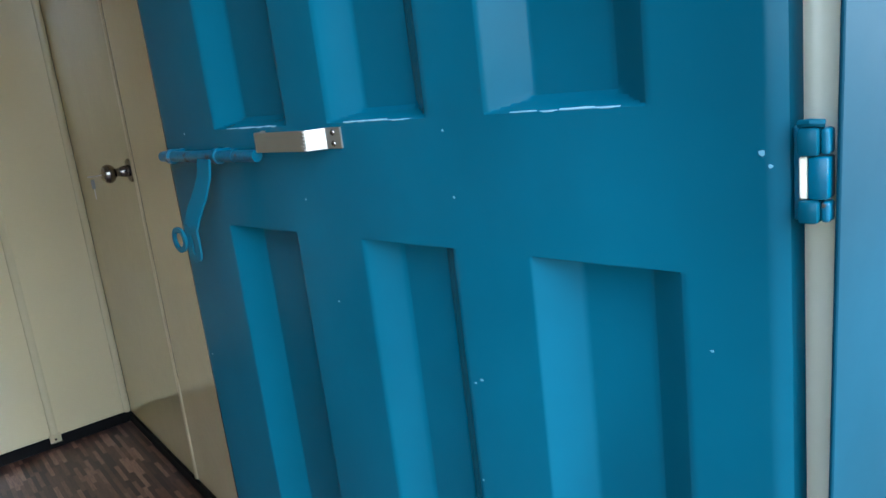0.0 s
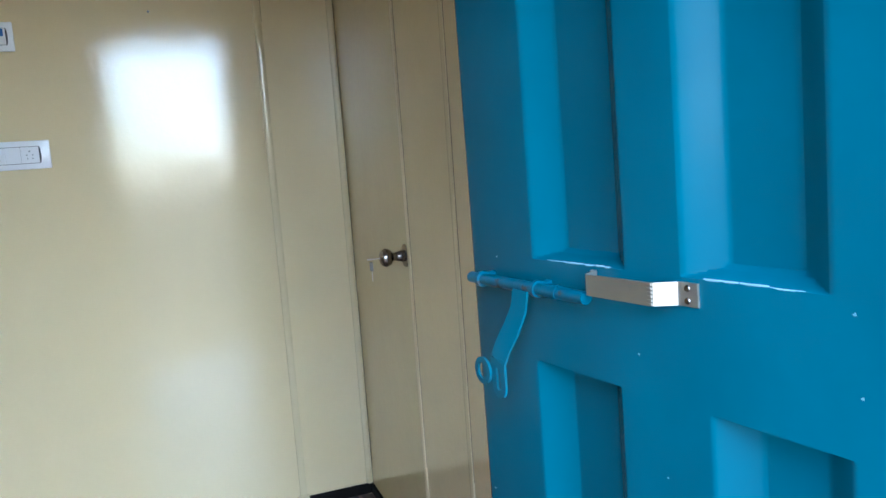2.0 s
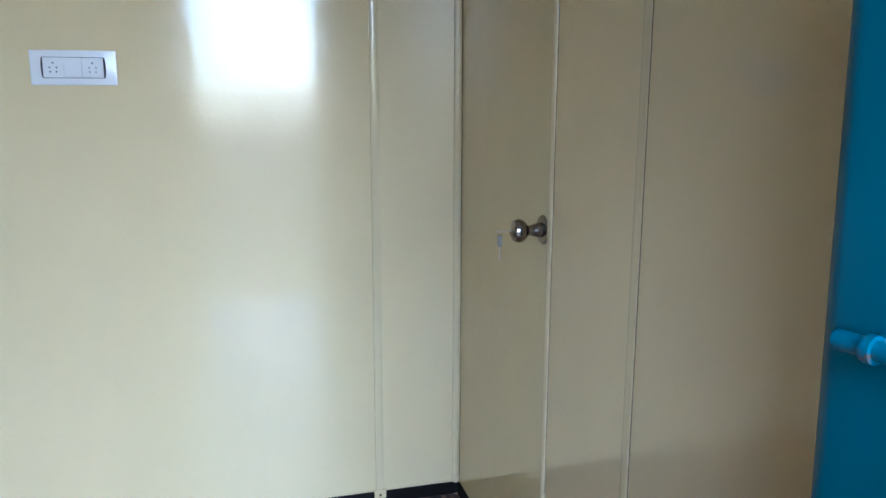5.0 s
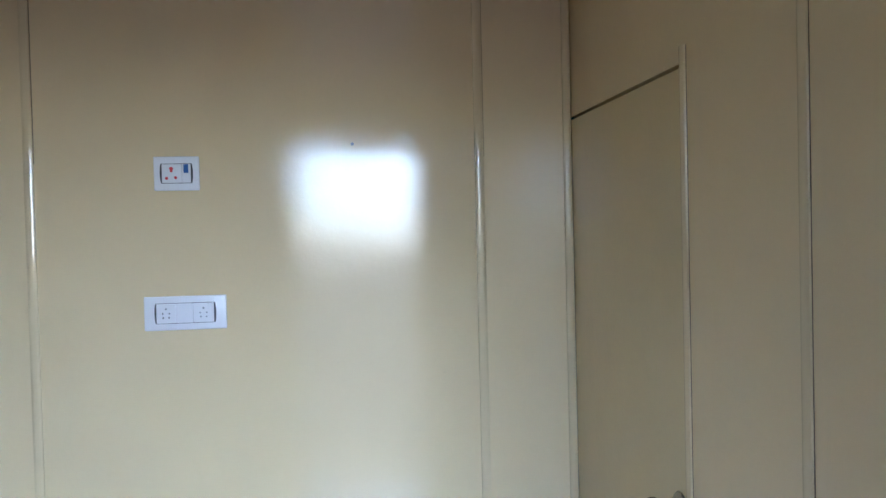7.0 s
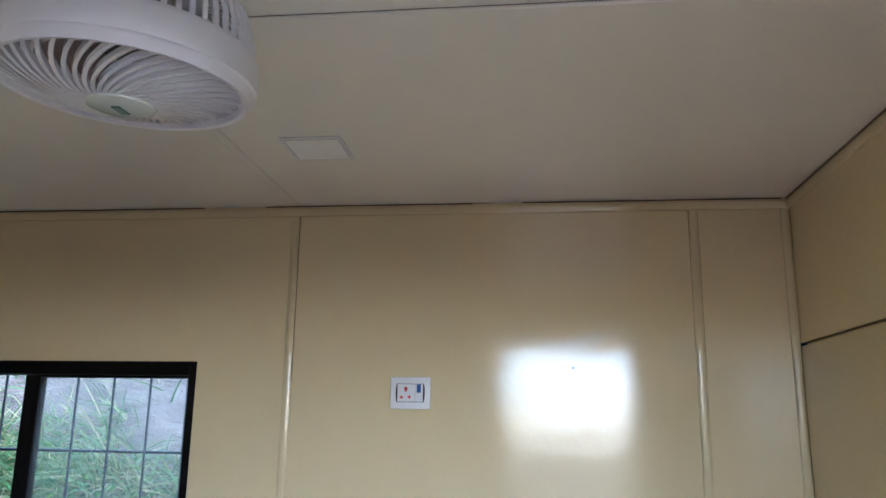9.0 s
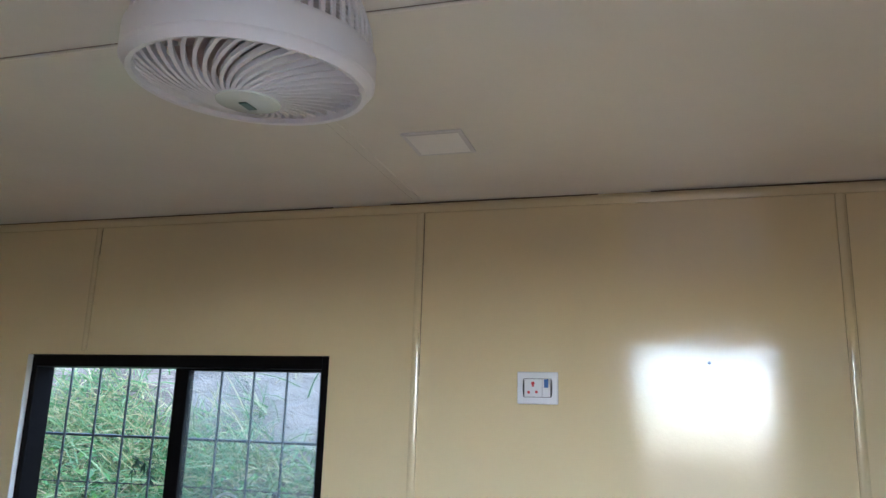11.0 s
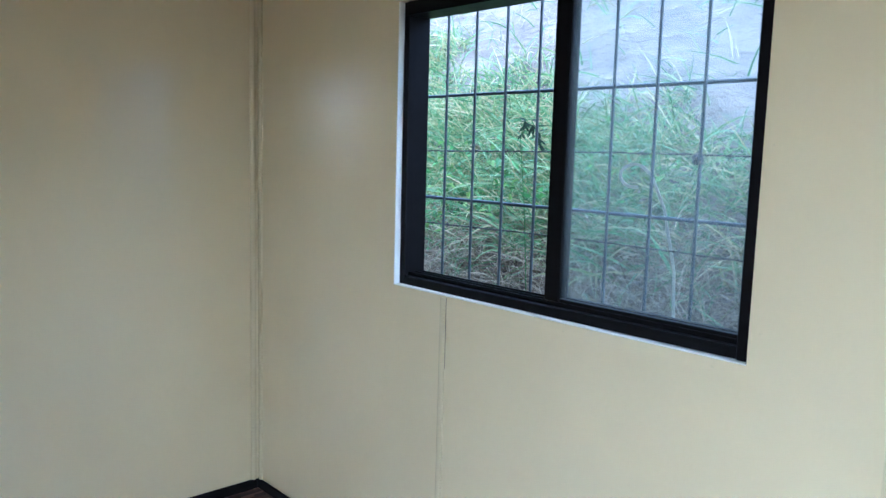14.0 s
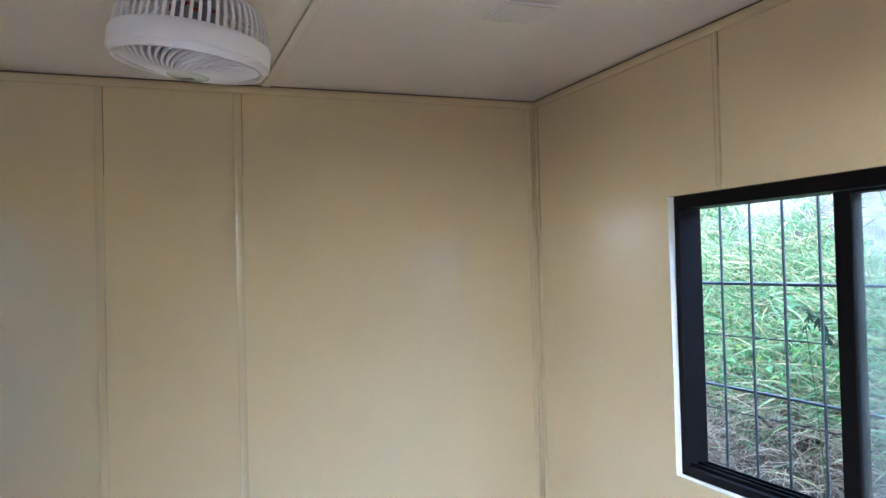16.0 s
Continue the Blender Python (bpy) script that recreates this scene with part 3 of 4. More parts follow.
def build_steel_door():
    d = base("door_2", (0, 0, 0), "blue enamelled pressed steel entrance door, standing open", "door", kind="structure", m=DOORM)
    top, slope, deep = 2.03, 0.038, 0.026

    def ramp_in(v, a, b, s):
        t = max(0.0, min(1.0, min(v - a, b - v) / s))
        return t * t * (3 - 2 * t) * 0.12 + t * 0.88

    us = sorted({round(U0 + k * (U1 - U0) / 120, 5) for k in range(121)} | {round(v + s, 5) for r in RIBS_UP + RIBS_LOW for v, s in ((r[0], 0), (r[0], slope), (r[1], -slope), (r[1], 0))})
    zs = sorted({0.04, 0.075, 0.1, 0.12, 0.15, 0.3, 0.6, 0.9, 1.2, 1.3, 1.6, top - 0.15, top - 0.1, top - 0.12, top - 0.08, top} | {round(1.0 + k * 0.004, 4) for k in range(56)} | {round(1.137 - FLOOR + k * 0.001, 4) for k in range(-1, 9)} | {round(1.010 - FLOOR - k * 0.001, 4) for k in range(-1, 7)})
    bm = B()
    grid = []
    for z in zs:
        line = []
        for u in us:
            y = 0.0
            for a, b in RIBS_UP:
                y = max(y, min(ramp_in(u, a, b, slope), ramp_in(z, 1.137 - FLOOR, top - 0.1, 0.010)))
            for a, b in RIBS_LOW:
                y = max(y, min(ramp_in(u, a, b, slope), ramp_in(z, 0.1, 1.010 - FLOOR, 0.005)))
            edge = min(u - U0, U1 - u)
            roll = 0.006 * max(0.0, 1 - edge / 0.010) ** 2
            line.append(bm.verts.new((u, y * deep + roll, z)))
        grid.append(line)
    for a, b in zip(grid, grid[1:]):
        for k in range(len(us) - 1):
            bm.faces.new((a[k], a[k + 1], b[k + 1], b[k]))
    # folded edges and back sheet
    rim = 0.032
    n0 = len(us) - 1
    back = [[bm.verts.new((u, rim, z)) for z in zs] for u in (U0, U1)]
    for i in range(len(zs) - 1):
        bm.faces.new((grid[i][0], grid[i + 1][0], back[0][i + 1], back[0][i]))
        bm.faces.new((grid[i][n0], back[1][i], back[1][i + 1], grid[i + 1][n0]))
        bm.faces.new((back[0][i], back[0][i + 1], back[1][i + 1], back[1][i]))
    bm.faces.new(grid[0] + [back[1][0], back[0][0]])
    bm.faces.new(grid[-1][::-1] + [back[0][-1], back[1][-1]])
    part("door_sheet", bm, blue_mat, d, smooth=True)

    # sliding bolt
    zb = 1.106 - FLOOR
    bolt = part("bolt", tube(B(), [(-0.128, -0.018, zb), (0.112, -0.020, zb)], 0.0074, 16), blue_old, d, "blue painted sliding bolt with rust at its collars", True)
    for u in (-0.100, 0.022, 0.062):
        c = B()
        w = 0.0035 if u < 0.05 else 0.002
        cyl(c, (u - w, -0.019, zb), (u + w, -0.019, zb), 0.0103 if u < 0.05 else 0.0086, seg=18)
        part("collar", c, blue_old, bolt, smooth=True)
        if u < 0.05:
            part("collar_foot", bx(B(), (u - 0.005, -0.014, zb - 0.0085), (u + 0.005, 0.001, zb + 0.0085), 0.002), blue_old, bolt)
    # strap handle that hangs off the bolt, with a slot and a padlock ring
    path = [(0.002, -0.029, zb - 0.002), (0.001, -0.033, zb - 0.025), (-0.006, -0.040, zb - 0.048), (-0.015, -0.048, zb - 0.070), (-0.022, -0.052, zb - 0.088)]
    strap = part("strap_handle", sweep(B(), path, 0.029, 0.003, up=(0, 1, 0)), blue_mat, bolt, smooth=True)
    s = B()
    zt, za = zb - 0.086, zb - 0.121
    outer = [(-0.0145 * math.cos(math.pi * k / 10), -0.0145 * math.sin(math.pi * k / 10)) for k in range(11)]
    inner = [(-0.0045 * math.cos(math.pi * k / 10), -0.0045 * math.sin(math.pi * k / 10)) for k in range(11)]
    uc, yc = -0.023, -0.053
    loop_o = [(uc - 0.0145, zt)] + [(uc + p[0], za + p[1]) for p in outer] + [(uc + 0.0145, zt)]
    loop_i = [(uc - 0.0045, zt - 0.012)] + [(uc + p[0], za + p[1]) for p in inner] + [(uc + 0.0045, zt - 0.012)]
    for yy in (0,):
        fo = [s.verts.new((p[0], yc, p[1])) for p in loop_o]
        fi = [s.verts.new((p[0], yc, p[1])) for p in loop_i]
        bo = [s.verts.new((p[0], yc + 0.003, p[1])) for p in loop_o]
        bi = [s.verts.new((p[0], yc + 0.003, p[1])) for p in loop_i]
        n = len(fo)
        for k in range(n):
            j = (k + 1) % n
            s.faces.new((fo[k], fo[j], fi[j], fi[k]))
            s.faces.new((bo[k], bi[k], bi[j], bo[j]))
            s.faces.new((fo[k], bo[k], bo[j], fo[j]))
            s.faces.new((fi[k], fi[j], bi[j], bi[k]))
    part("slotted_end", s, blue_mat, bolt, smooth=True)
    ring = B()
    rows = []
    for rad, yy in ((0.0175, -0.0565), (0.0175, -0.0530), (0.0105, -0.0530), (0.0105, -0.0565)):
        rows.append([ring.verts.new((-0.054 + rad * math.cos(a), yy, zb - 0.106 + rad * math.sin(a))) for a in [2 * math.pi * k / 28 for k in range(28)]])
    for p, q in zip(rows, rows[1:] + rows[:1]):
        for k in range(28):
            ring.faces.new((p[k], p[(k + 1) % 28], q[(k + 1) % 28], q[k]))
    part("staple_ring", ring, blue_mat, bolt, smooth=True)

    # bent steel pull
    zp = 1.1215 - FLOOR
    p = [(0.250, -0.0012, zp), (0.230, -0.0012, zp), (0.226, -0.0025, zp), (0.212, -0.0205, zp), (0.207, -0.0215, zp), (0.122, -0.0235, zp), (0.117, -0.022, zp), (0.113, -0.016, zp), (0.111, -0.004, zp), (0.106, -0.0012, zp), (0.100, -0.0012, zp)]
    pull = part("pull_handle", sweep(B(), p, 0.0024, 0.0225), steel, d, "bent strip of bright bare steel, used as a pull")
    for k in range(6):
        z = zp - 0.0095 + 0.0038 * k
        part("crimp", bx(B(), (0.2065, -0.0238, z - 0.0010), (0.2125, -0.0212, z + 0.0010), 0.0004), steel, pull)
    for z in (zp - 0.006, zp + 0.006):
        part("screw", cyl(B(), (0.238, -0.0026, z), (0.238, -0.0040, z), 0.0034, 0.0028, 12), dark_steel, pull)

    # flaked paint
    rng = random.Random(4)
    for u, z, size in ((0.167, 1.051, 0.003), (0.414, 0.875, 0.004), (0.405, 0.870, 0.003), (0.696, 1.101, 0.0065), (0.701, 1.092, 0.004), (0.400, 0.759, 0.003), (-0.136, 0.802, 0.0035), (-0.09, 1.134, 0.003), (0.400, 1.125, 0.0035), (0.405, 1.061, 0.003), (0.655, 0.95, 0.003), (0.20, 0.93, 0.0025)):
        c = B()
        size *= 0.5
        ring = [(u + size * rng.uniform(0.4, 1.2) * math.cos(a), z - FLOOR + 0.8 * size * rng.uniform(0.4, 1.2) * math.sin(a)) for a in [2 * math.pi * k / 8 for k in range(8)]]
        prism(c, ring, "y", -0.0006, 0.0002)
        part("paint_chip", c, chip_mat, d)

    # highlight put in as broken pale tubes along the lip under each upper pressing
    for a, b in RIBS_UP:
        x = a + 0.18 * (b - a)
        while x < b - 0.16 * (b - a):
            run = min(rng.uniform(0.012, 0.05), b - 0.14 * (b - a) - x)
            if run > 0.006:
                zl = 1.1372 - FLOOR + rng.uniform(-0.0006, 0.0006)
                part("lip_glint", tube(B(), [(x, 0.0012, zl), (x + run * 0.3, 0.0004, zl), (x + run * 0.7, 0.0005, zl + 0.0002), (x + run, 0.0014, zl)], rng.uniform(0.0006, 0.0012), 6), lip_glint_mat, d)
            x += run + rng.uniform(0.0005, 0.004)

    # hinges: two folded square knuckles with a narrower one between them, on a leaf that shows bare paint
    for z in (0.25, 1.085 - FLOOR, 1.80):
        h = part("hinge", bx(B(), (U1 + 0.0005, 0.010, z - 0.032), (U1 + 0.006, 0.016, z + 0.032), 0.001), blue_old, d)
        for lo, hi in ((-0.032, -0.016), (0.013, 0.032)):
            part("knuckle", bx(B(), (U1 + 0.0065, -0.003, z + lo), (U1 + 0.020, 0.016, z + hi), 0.003, 2), blue_mat, h, smooth=True)
            part("knuckle_lip", bx(B(), (U1 + 0.0205, 0.001, z + lo + 0.001), (U1 + 0.026, 0.014, z + hi - 0.001), 0.002, 2), blue_old, h)
        part("knuckle", bx(B(), (U1 + 0.0125, 0.000, z - 0.0157), (U1 + 0.0255, 0.016, z + 0.0127), 0.002, 2), blue_old, h, smooth=True)
        part("bare_patch", bx(B(), (U1 + 0.0070, 0.001, z - 0.0157), (U1 + 0.0122, 0.012, z + 0.0127), 0.001), post_mat, h, "patch where the cream undercoat shows")
        part("weld_bead", tube(B(), [(U1 + 0.007, 0.003, z + 0.034), (U1 + 0.015, 0.000, z + 0.035), (U1 + 0.023, 0.003, z + 0.034)], 0.0028, 8), blue_mat, h, smooth=True)
    return d


build_steel_door()


# ---- switch plates ----
def build_plate(name, loc, w, h, label, cat):
    p = base(name, loc, label, cat)
    part("plate", bx(B(), (-w / 2, -0.010, -h / 2), (w / 2, -0.0003, h / 2), 0.0035, 3), white_plastic, p, smooth=True)
    return p


def barrel(w, h):
    """Outline of the dark slot round the modules, bulging at both ends."""
    x, z = w / 2 + 0.0012, h / 2 + 0.0013
    right = [(x + 0.0042 * math.cos(a), z * math.sin(a)) for a in [math.pi * (k / 10 - 0.5) for k in range(11)]]
    return right + [(-p[0], -p[1]) for p in right]


def build_socket():
    w, h = 0.1165, 0.0905
    p = build_plate("power_socket", (-1.0755, 0, 1.7145), w, h, "white power socket with red pins and blue-marked switch", "socket")
    iw, ih = 0.074, 0.050
    part("recess", prism(B(), barrel(iw, ih), "y", -0.0106, -0.0098), dark_plastic, p)
    part("socket_face", bx(B(), (-iw / 2, -0.0125, -ih / 2), (0.014, -0.0102, ih / 2), 0.001), white_plastic, p)
    sw = part("rocker", bx(B(), (0.0145, -0.0132, -ih / 2), (iw / 2, -0.0102, ih / 2), 0.0012), white_plastic, p)
    part("marker", bx(B(), (0.019, -0.0139, 0.001), (0.031, -0.0130, ih / 2 - 0.001), 0.0003), blue_plastic, sw, "blue strip on the rocker")
    for x, z, r in ((-0.0125, 0.0125, 0.0050), (-0.0125, 0.0065, 0.0036), (-0.0245, -0.0125, 0.0040), (-0.0020, -0.0115, 0.0040)):
        part("pin_shutter", cyl(B(), (x, -0.0137, z), (x, -0.0123, z), r, seg=14), red_plastic, p, "red shutter")
    return p


def build_switchboard():
    w, h = 0.2120, 0.0905
    p = build_plate("switch_plate", (-1.0635, 0, 1.3440), w, h, "wide white switch plate with two small sockets on cream wall", "switch plate")
    iw, ih = 0.148, 0.052
    part("recess", prism(B(), barrel(iw, ih), "y", -0.0106, -0.0098), dark_plastic, p)
    for x0, x1 in ((-0.074, -0.0245), (-0.0242, 0.0198), (0.0202, 0.0735)):
        f = part("module", bx(B(), (x0, -0.0128 if x1 - x0 > 0.046 else -0.0135, -ih / 2), (x1, -0.0102, ih / 2), 0.001), white_plastic, p)
        if x1 - x0 > 0.046:
            c = (x0 + x1) / 2
            for dx, dz, r in ((0, 0.012, 0.0028), (-0.0085, 0.000, 0.0022), (0.0085, 0.000, 0.0022), (-0.0075, -0.011, 0.0022), (0.0075, -0.011, 0.0022)):
                part("pin_hole", cyl(B(), (c + dx, -0.0133, dz), (c + dx, -0.0126, dz), r, seg=12), dark_plastic if x0 < -0.05 and dz < 0.005 else grey_plastic, f)
    return p


build_socket()
build_switchboard()


# ---- ceiling lights ----
def build_light(x, y):
    p = base("ceiling_light", (x, y, H), "square flush white ceiling light, switched off", "ceiling light", "ceiling lights")
    fr = B()
    for a, b in (((-.075, -.075), (.075, -.064)), ((-.075, .064), (.075, .075)), ((-.075, -.0638), (-.064, .0638)), ((.064, -.0638), (.075, .0638))):
        bx(fr, (a[0], a[1], -0.0062), (b[0], b[1], -0.0003), 0.001)
    part("frame", fr, white_plastic, p)
    part("diffuser", bx(B(), (-.0639, -.0639, -0.0058), (.0639, .0639, -0.0004)), diffuser_mat, p)
    return p


lamp_1 = build_light(-1.238, -0.508)
copy_thing(lamp_1, Matrix.Translation((-2.730, -0.572, H)))


# ---- cabin fans ----
def build_fan():
    R = 0.163
    f = base("cabin_fan", (0, 0, H), "white plastic cabin fan with a slotted cowl, hung on the ceiling", "fan", "fans on the ceiling")
    zb = -0.232
    band = part("cowl", lathe(B(), [(R - 0.016, zb + 0.010), (R - 0.013, zb + 0.001), (R - 0.006, zb), (R, zb + 0.010), (R + 0.001, zb + 0.012), (R + 0.004, zb + 0.014), (R + 0.004, zb + 0.05), (R, zb + 0.057), (R - 0.005, zb + 0.060), (R - 0.008, zb + 0.056), (R - 0.009, zb + 0.02), (R - 0.016, zb + 0.010)], 72), fan_white, f, smooth=True)
    part("rim", lathe(B(), [(R - 0.020, zb + 0.012), (R - 0.012, zb + 0.006), (R - 0.010, zb + 0.014), (R - 0.020, zb + 0.016), (R - 0.020, zb + 0.012)], 72), fan_white, band, smooth=True)
    # upright slats of the back cage
    for k in range(60):
        a = 2 * math.pi * k / 60
        c, s = math.cos(a), math.sin(a)
        pts = [((R - 0.003) * c, (R - 0.003) * s, zb + 0.055), ((R - 0.006) * c, (R - 0.006) * s, zb + 0.085), ((R - 0.018) * c, (R - 0.018) * s, zb + 0.118), ((R - 0.045) * c, (R - 0.045) * s, zb + 0.140), ((R - 0.09) * c, (R - 0.09) * s, zb + 0.143)]
        part("cage_slat", sweep(B(), pts, 0.0065, 0.004, up=(c, s, 0.3)), fan_white, f)
    part("cage_top", lathe(B(), [(0.0, zb + 0.152), (0.06, zb + 0.150), (0.085, zb + 0.143), (0.085, zb + 0.139), (0.0, zb + 0.139)], 40), fan_white, f, smooth=True)
    # spiral front guard
    for k in range(40):
        a0 = 2 * math.pi * k / 40
        pts = []
        for i in range(9):
            t = i / 8
            r = 0.040 + t * (R - 0.056)
            a = a0 + 0.95 * t ** 0.8
            pts.append((r * math.cos(a), r * math.sin(a), zb - 0.016 + 0.028 * t ** 1.5))
        part("guard_rib", sweep(B(), pts, 0.0052, 0.008), fan_white, f)
    part("hub", lathe(B(), [(0.0, zb - 0.026), (0.034, zb - 0.0255), (0.043, zb - 0.022), (0.044, zb - 0.012), (0.0, zb - 0.010)], 40), badge_mat, f, "pale green round badge", True)
    part("badge_mark", bx(B(), (-0.006, -0.014, zb - 0.0275), (0.006, 0.014, zb - 0.0258), 0.0005), green_plastic, f)
    # blades and motor inside
    part("motor", lathe(B(), [(0.0, zb + 0.055), (0.040, zb + 0.055), (0.046, zb + 0.065), (0.046, zb + 0.125), (0.0, zb + 0.130)], 28), grey_plastic, f, smooth=True)
    for k in range(3):
        a0 = 2 * math.pi * k / 3 + 0.5
        bl = B()
        rows = []
        for i in range(7):
            r = 0.035 + i / 6 * 0.100
            line = []
            for j in range(6):
                a = a0 + (j / 5 - 0.5) * 1.25
                line.append(bl.verts.new((r * math.cos(a), r * math.sin(a), zb + 0.048 + 0.030 * (j / 5 - 0.5))))
            rows.append(line)
        for p, q in zip(rows, rows[1:]):
            for j in range(5):
                bl.faces.new((p[j], p[j + 1], q[j + 1], q[j]))
        bmesh.ops.solidify(bl, geom=bl.faces[:], thickness=0.002)
        part("blade", bl, pink_blade, f, "pale pink fan blade", True)
    for k in range(4):
        a = 0.7 + k * 1.3
        part("winding", tube(B(), [(0.05 * math.cos(a + t * 0.25), 0.05 * math.sin(a + t * 0.25), zb + 0.115 + 0.008 * math.sin(t * 2.1)) for t in range(4)], 0.003, 6), red_plastic, f, "red wire end")
    # mount and cable
    part("mount_stem", lathe(B(), [(0.022, zb + 0.148), (0.022, -0.035), (0.030, -0.028), (0.052, -0.012), (0.056, -0.0005), (0.0, -0.0004)], 32), fan_white, f, smooth=True)
    part("bracket", bx(B(), (-0.034, -0.010, zb + 0.150), (0.034, 0.010, zb + 0.178), 0.004, 2), fan_white, f)
    part("cable", tube(B(), [(0.075, 0.02, zb + 0.146), (0.088, 0.02, zb + 0.165), (0.095, 0.024, -0.045), (0.090, 0.026, -0.015), (0.085, 0.028, -0.0005)], 0.0035, 8), cable_mat, f, "cream fan cable", True)
    return f


fan = build_fan()
fan.matrix_world = Matrix.Translation((-1.237, -1.365, H - 0.004)) @ Matrix.Rotation(radians(3.6), 4, (0.91, 0.42, 0)) @ Matrix.Rotation(radians(1.2), 4, (-0.53, 0.85, 0))
copy_thing(fan, Matrix.Translation((-2.60, -1.398, H - 0.006)) @ Matrix.Rotation(radians(2.6), 4, (0.1, 1, 0)) @ Matrix.Rotation(radians(7), 4, (-1, 0.06, 0)) @ Matrix.Rotation(radians(140), 4, 'Z'))


# ---- outside: ground, bank, grass, barbed wire ----
def height(x, y):
    if y < 0.14:
        return -0.42
    t = min(1.0, (y - 0.14) / 0.5)
    z = -0.42 + 0.95 * t * t * (3 - 2 * t)
    if y > 0.45:
        z += (min(y, 1.5) - 0.45) * 0.95
    if y > 1.5:
        z += (min(y, 3.4) - 1.5) * 0.9
    return z + (0.10 * noise.noise((x * 0.9, y * 0.9, 0)) + 0.05 * noise.noise((x * 3.1, y * 3.1, 4)) + 0.02 * noise.noise((x * 9, y * 9, 9))) * min(1.0, (y - 0.14) / 0.3)


xs = [-90, -50, -25, -14] + [-9 + 0.11 * k for k in range(105)] + [4, 8, 14, 25, 50, 90]
ys = [-90, -50, -25, -12, -6, -3, -1, 0.1, 0.15] + [0.2 + 0.07 * k for k in range(60)] + [5, 7, 12, 25, 50, 90]
bm = B()
grid = [[bm.verts.new((x, y, height(x, y))) for x in xs] for y in ys]
for a, b in zip(grid, grid[1:]):
    for k in range(len(xs) - 1):
        bm.faces.new((a[k], a[k + 1], b[k + 1], b[k]))
ground = part("ground", bm, earth_mat, smooth=True)
tagged(ground, "bare grey earth rising in a steep bank behind the window", "ground", kind="structure")


def blades(name, count, area, size, width, droop, material, label, seed, keep=None):
    """Many bent blades growing out of the bank, as one mesh."""
    rng = random.Random(seed)
    verts, faces = [], []
    n = 0
    while n < count:
        x, y = rng.uniform(*area[0]), rng.uniform(*area[1])
        if keep and rng.random() > keep(x, y):
            n += 0.15
            continue
        n += 1
        z = height(x, y) - 0.01
        ln = size * rng.uniform(0.45, 1.3)
        w = width * rng.uniform(0.5, 1.3)
        a, el = rng.uniform(0, 2 * math.pi), radians(rng.uniform(4, 68))
        d = Vector((math.cos(a) * math.cos(el), math.sin(a) * math.cos(el) - 0.2, math.sin(el))).normalized()
        sag = droop * rng.uniform(0.2, 1.0)
        bend = Vector((rng.uniform(-.4, .4), rng.uniform(-.3, .3), -1.0))
        side = d.cross(Vector((rng.uniform(-1, 1), rng.uniform(-1, 1), rng.uniform(-1, 1)))).normalized()
        i0 = len(verts)
        for k in range(5):
            t = k / 4
            p = Vector((x, y, z)) + d * (ln * t) + bend * (ln * 0.5 * sag * t * t)
            p.y = max(0.235 + 0.02 * t, p.y)
            ww = side * (w * (1 - t ** 1.6) * 0.5 + 0.0004)
            verts.append((p - ww)[:])
            verts.append((p + ww)[:])
        for k in range(4):
            i = i0 + 2 * k
            faces.append((i, i + 1, i + 3, i + 2))
    me = bpy.data.meshes.new(name)
    me.from_pydata(verts, [], faces)
    me.materials.append(material)
    ob = new(name, me)
    return tagged(ob, label, "grass", kind="stuff")


def patchy(x, y):
    return 0.5 + 1.1 * noise.noise((x * 2.1, y * 2.1, 3.3)) + 0.7 * noise.noise((x * 5.3, y * 5.3, 1.7))


def thin(x, y):
    """Bare earth at the top of the bank, sooner to the east; sparse over the dark soil at its foot."""
    top = 1.1 - (y - 1.17 - 0.22 * (-3.0 - x)) * 2.2 + 0.5 * patchy(x, y) - 0.25
    foot = 0.03 + max(0.0, y - 0.80) * 4.5 * (0.35 + 0.9 * patchy(x, y))
    return max(0.02, min(1.0, top)) * max(0.04, min(1.0, foot))


def sparse(x, y):
    return thin(x, y) * max(0.0, min(1.0, patchy(x, y)))


blades("grass", 27000, ((-5.6, -1.1), (0.30, 2.6)), 0.28, 0.0072, 1.25, grass_mat, "tangle of green and dry grass on the bank", 3, thin)
blades("tall_grass", 800, ((-5.2, -1.2), (0.5, 1.45)), 0.36, 0.0115, 1.3, tall_mat, "tall drooping green grass blades by the window", 5, sparse)
blades("dry_grass", 13000, ((-5.0, -1.2), (0.50, 1.0)), 0.24, 0.0050, 1.6, hay_mat, "dry straw-coloured grass fallen over the dark soil", 6)


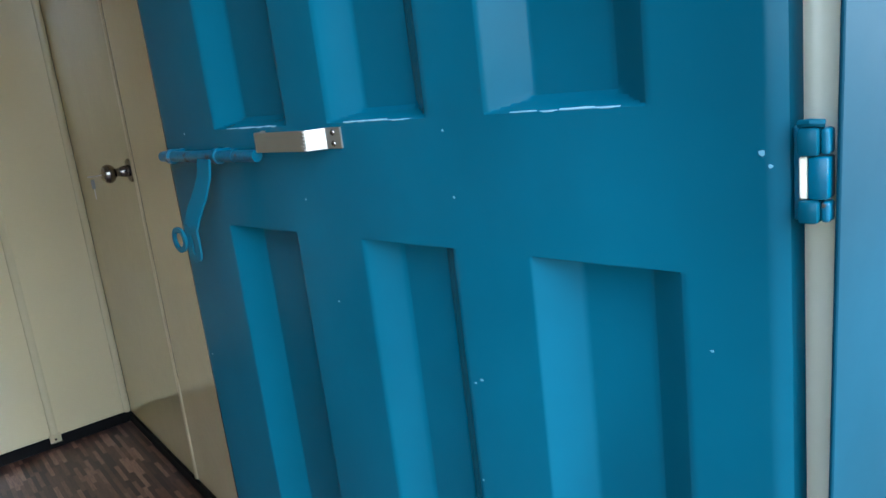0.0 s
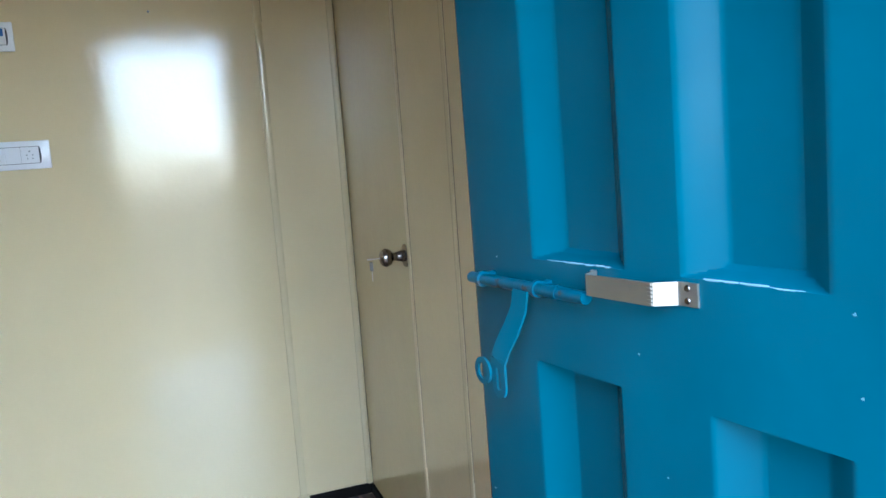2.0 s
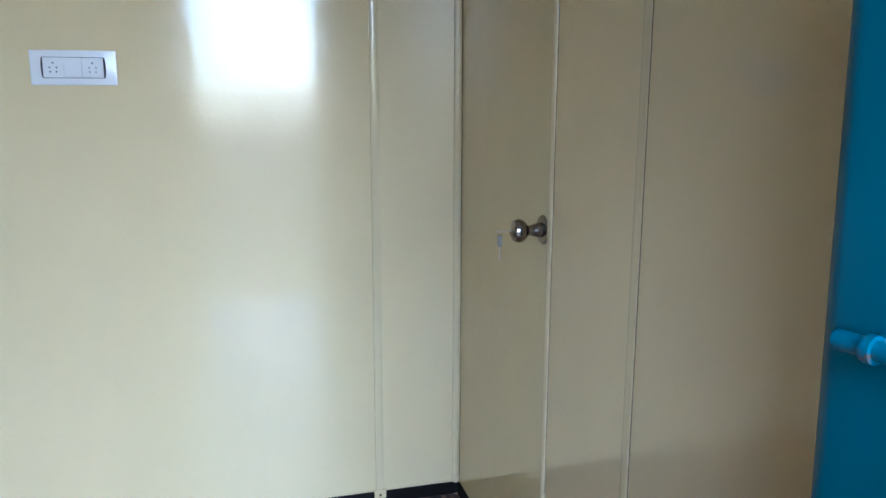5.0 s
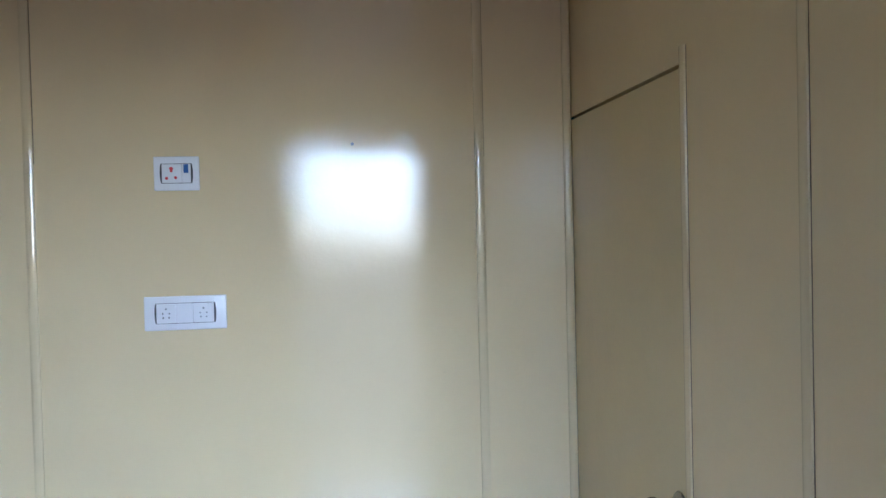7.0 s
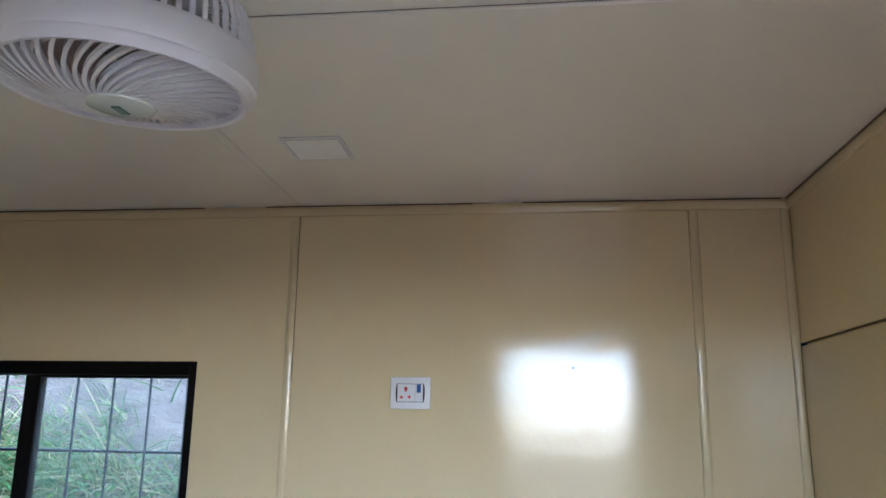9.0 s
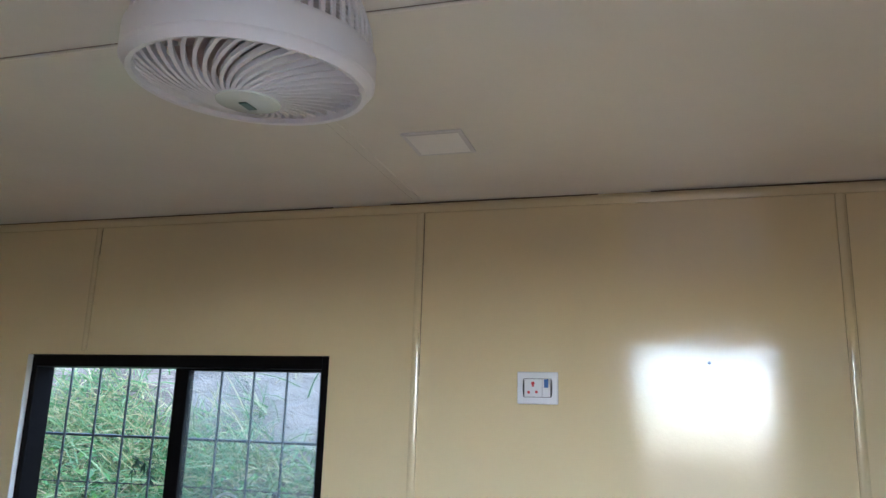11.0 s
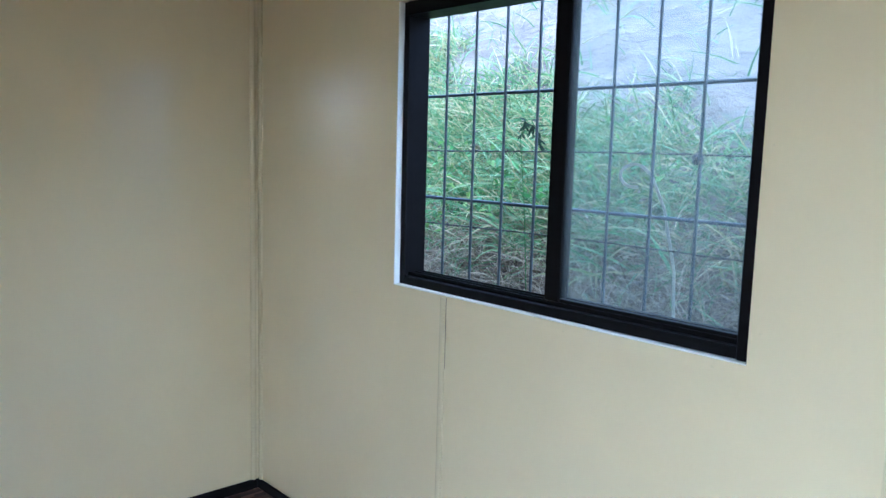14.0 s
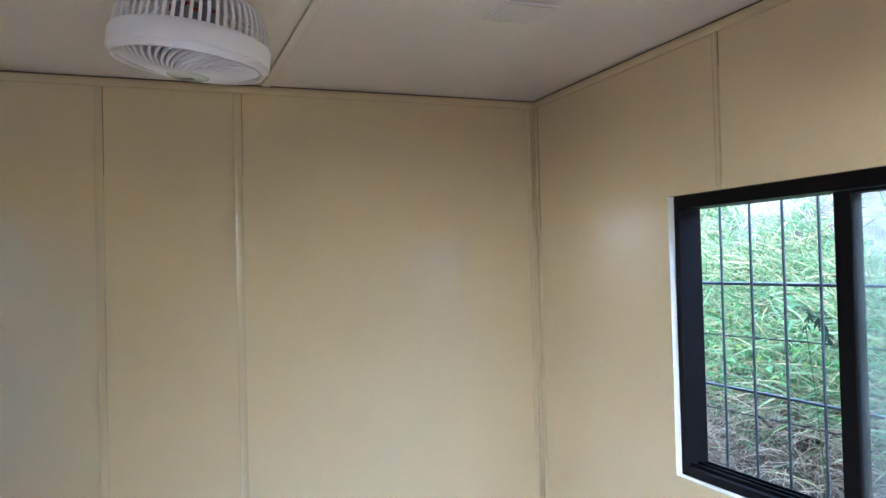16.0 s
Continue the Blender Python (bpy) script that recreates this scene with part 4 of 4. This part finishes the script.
def leaves(count, area, seed):
    rng = random.Random(seed)
    verts, faces = [], []
    for _ in range(count):
        cx, cy = rng.uniform(*area[0]), rng.uniform(*area[1])
        cz = height(cx, cy) + rng.uniform(0.02, 0.24)
        for _ in range(rng.randint(3, 7)):
            m = Matrix.Translation((cx + rng.gauss(0, 0.05), cy + rng.gauss(0, 0.05), cz + rng.gauss(0, 0.04))) @ Euler((rng.uniform(-.9, .9), rng.uniform(-.9, .9), rng.uniform(0, 6.3))).to_matrix().to_4x4()
            l, w = rng.uniform(0.03, 0.07), rng.uniform(0.008, 0.016)
            i = len(verts)
            for p in ((0, 0, 0), (l * .35, w, .006), (l * .4, 0, -.002), (l * .35, -w, .006), (l, 0, -.012)):
                verts.append((m @ Vector(p))[:])
            faces += [(i, i + 2, i + 1), (i, i + 3, i + 2), (i + 1, i + 2, i + 4), (i + 2, i + 3, i + 4)]
    me = bpy.data.meshes.new("weeds")
    me.from_pydata(verts, [], faces)
    me.materials.append(weed_mat)
    return tagged(new("weeds", me), "broad-leaved green weeds among the grass", "weeds", kind="stuff")


leaves(120, ((-5.0, -2.6), (0.88, 1.15)), 8)


def barbed_wire(z0, z1, y, seed):
    rng = random.Random(seed)
    xs = [-4.6 + 0.06 * k for k in range(62)]
    line = [(x, y + 0.004 * math.sin(x * 7), z0 + (z1 - z0) * (x + 4.6) / 3.7 + 0.008 * math.sin(x * 2.3)) for x in xs]
    w = base("barbed_wire", line[0], "rusty strand of twisted barbed wire across the grass", "barbed wire", "strands of wire")
    o = Vector(line[0])
    bm = B()
    tube(bm, [Vector(p) - o for p in line], 0.0019, 6)
    tube(bm, [Vector(p) - o + Vector((0, 0.0022 * math.cos(k * 2.1), 0.0022 * math.sin(k * 2.1))) for k, p in enumerate(line)], 0.0014, 6)
    part("strand", bm, wire_mat, w, smooth=True)
    for k in range(1, len(line) - 1, 2):
        p = Vector(line[k]) - o
        b = B()
        for _ in range(2):
            v = Vector((rng.uniform(-.5, .5), rng.uniform(-1, 1), rng.uniform(-1, 1))).normalized() * 0.014
            tube(b, [p - v, p + v], 0.0011, 5)
        lathe_r = 0.0035
        cyl(b, p - Vector((0.005, 0, 0)), p + Vector((0.005, 0, 0)), lathe_r, seg=8)
        part("barb", b, wire_mat, w)
    return w


barbed_wire(1.372, 1.352, 0.208, 1)
barbed_wire(1.135, 1.110, 0.208, 2)
knot = B()
bmesh.ops.create_icosphere(knot, subdivisions=2, radius=0.014)
for v in knot.verts:
    v.co *= 1 + 0.35 * noise.noise(v.co * 160)
k_ob = part("wire_knot", knot, wire_mat, None)
k_ob.location = (-1.984, 0.208, 1.355)
tagged(k_ob, "dark knot of twisted wire on the strand", "wire knot")


def grass_head():
    """A drooping seed head close behind the window."""
    o = Vector((-2.60, 0.33, height(-2.60, 0.33)))
    g = base("grass_plume", o, "dark green drooping seed head of tall grass", "grass")
    pts = [Vector(p) - o for p in ((-2.60, 0.33, o.z), (-2.59, 0.30, 0.9), (-2.57, 0.25, 1.2), (-2.55, 0.20, 1.40), (-2.525, 0.185, 1.452), (-2.495, 0.18, 1.455), (-2.472, 0.18, 1.425), (-2.462, 0.18, 1.385))]
    part("stem", tube(B(), pts, 0.0014, 6), weed_mat, g)
    rng = random.Random(2)
    lf = B()
    for k in range(34):
        t = rng.uniform(3.2, 7.0)
        i = min(6, int(t))
        p = pts[i].lerp(pts[i + 1], t - i)
        d = Vector((rng.uniform(-.6, .9), rng.uniform(-.25, .25), rng.uniform(-1.2, 0.1))).normalized()
        n = d.orthogonal().normalized()
        ln, w = rng.uniform(0.02, 0.045), 0.0036
        v = [lf.verts.new(p), lf.verts.new(p + d * ln * 0.5 + n * w), lf.verts.new(p + d * ln), lf.verts.new(p + d * ln * 0.5 - n * w)]
        lf.faces.new(v)
    part("seed_spray", lf, plume_mat, g)


grass_head()


def dry_curl():
    """A pale dry blade, curled into a loop."""
    o = Vector((-2.10, 0.42, height(-2.10, 0.42)))
    g = base("dry_grass_curl", o, "pale dry grass blade curled into a loop", "grass")
    pts = [o, Vector((-2.13, 0.38, 1.05)), Vector((-2.16, 0.36, 1.22)), Vector((-2.20, 0.35, 1.31))]
    pts += [Vector((-2.255 + 0.045 * math.cos(a), 0.35, 1.305 + 0.032 * math.sin(a))) for a in [0.5 + 0.35 * k for k in range(14)]]
    part("blade", sweep(B(), [p - o for p in pts], 0.009, 0.0015, up=(0, 1, 0.05)), straw_mat, g)


dry_curl()
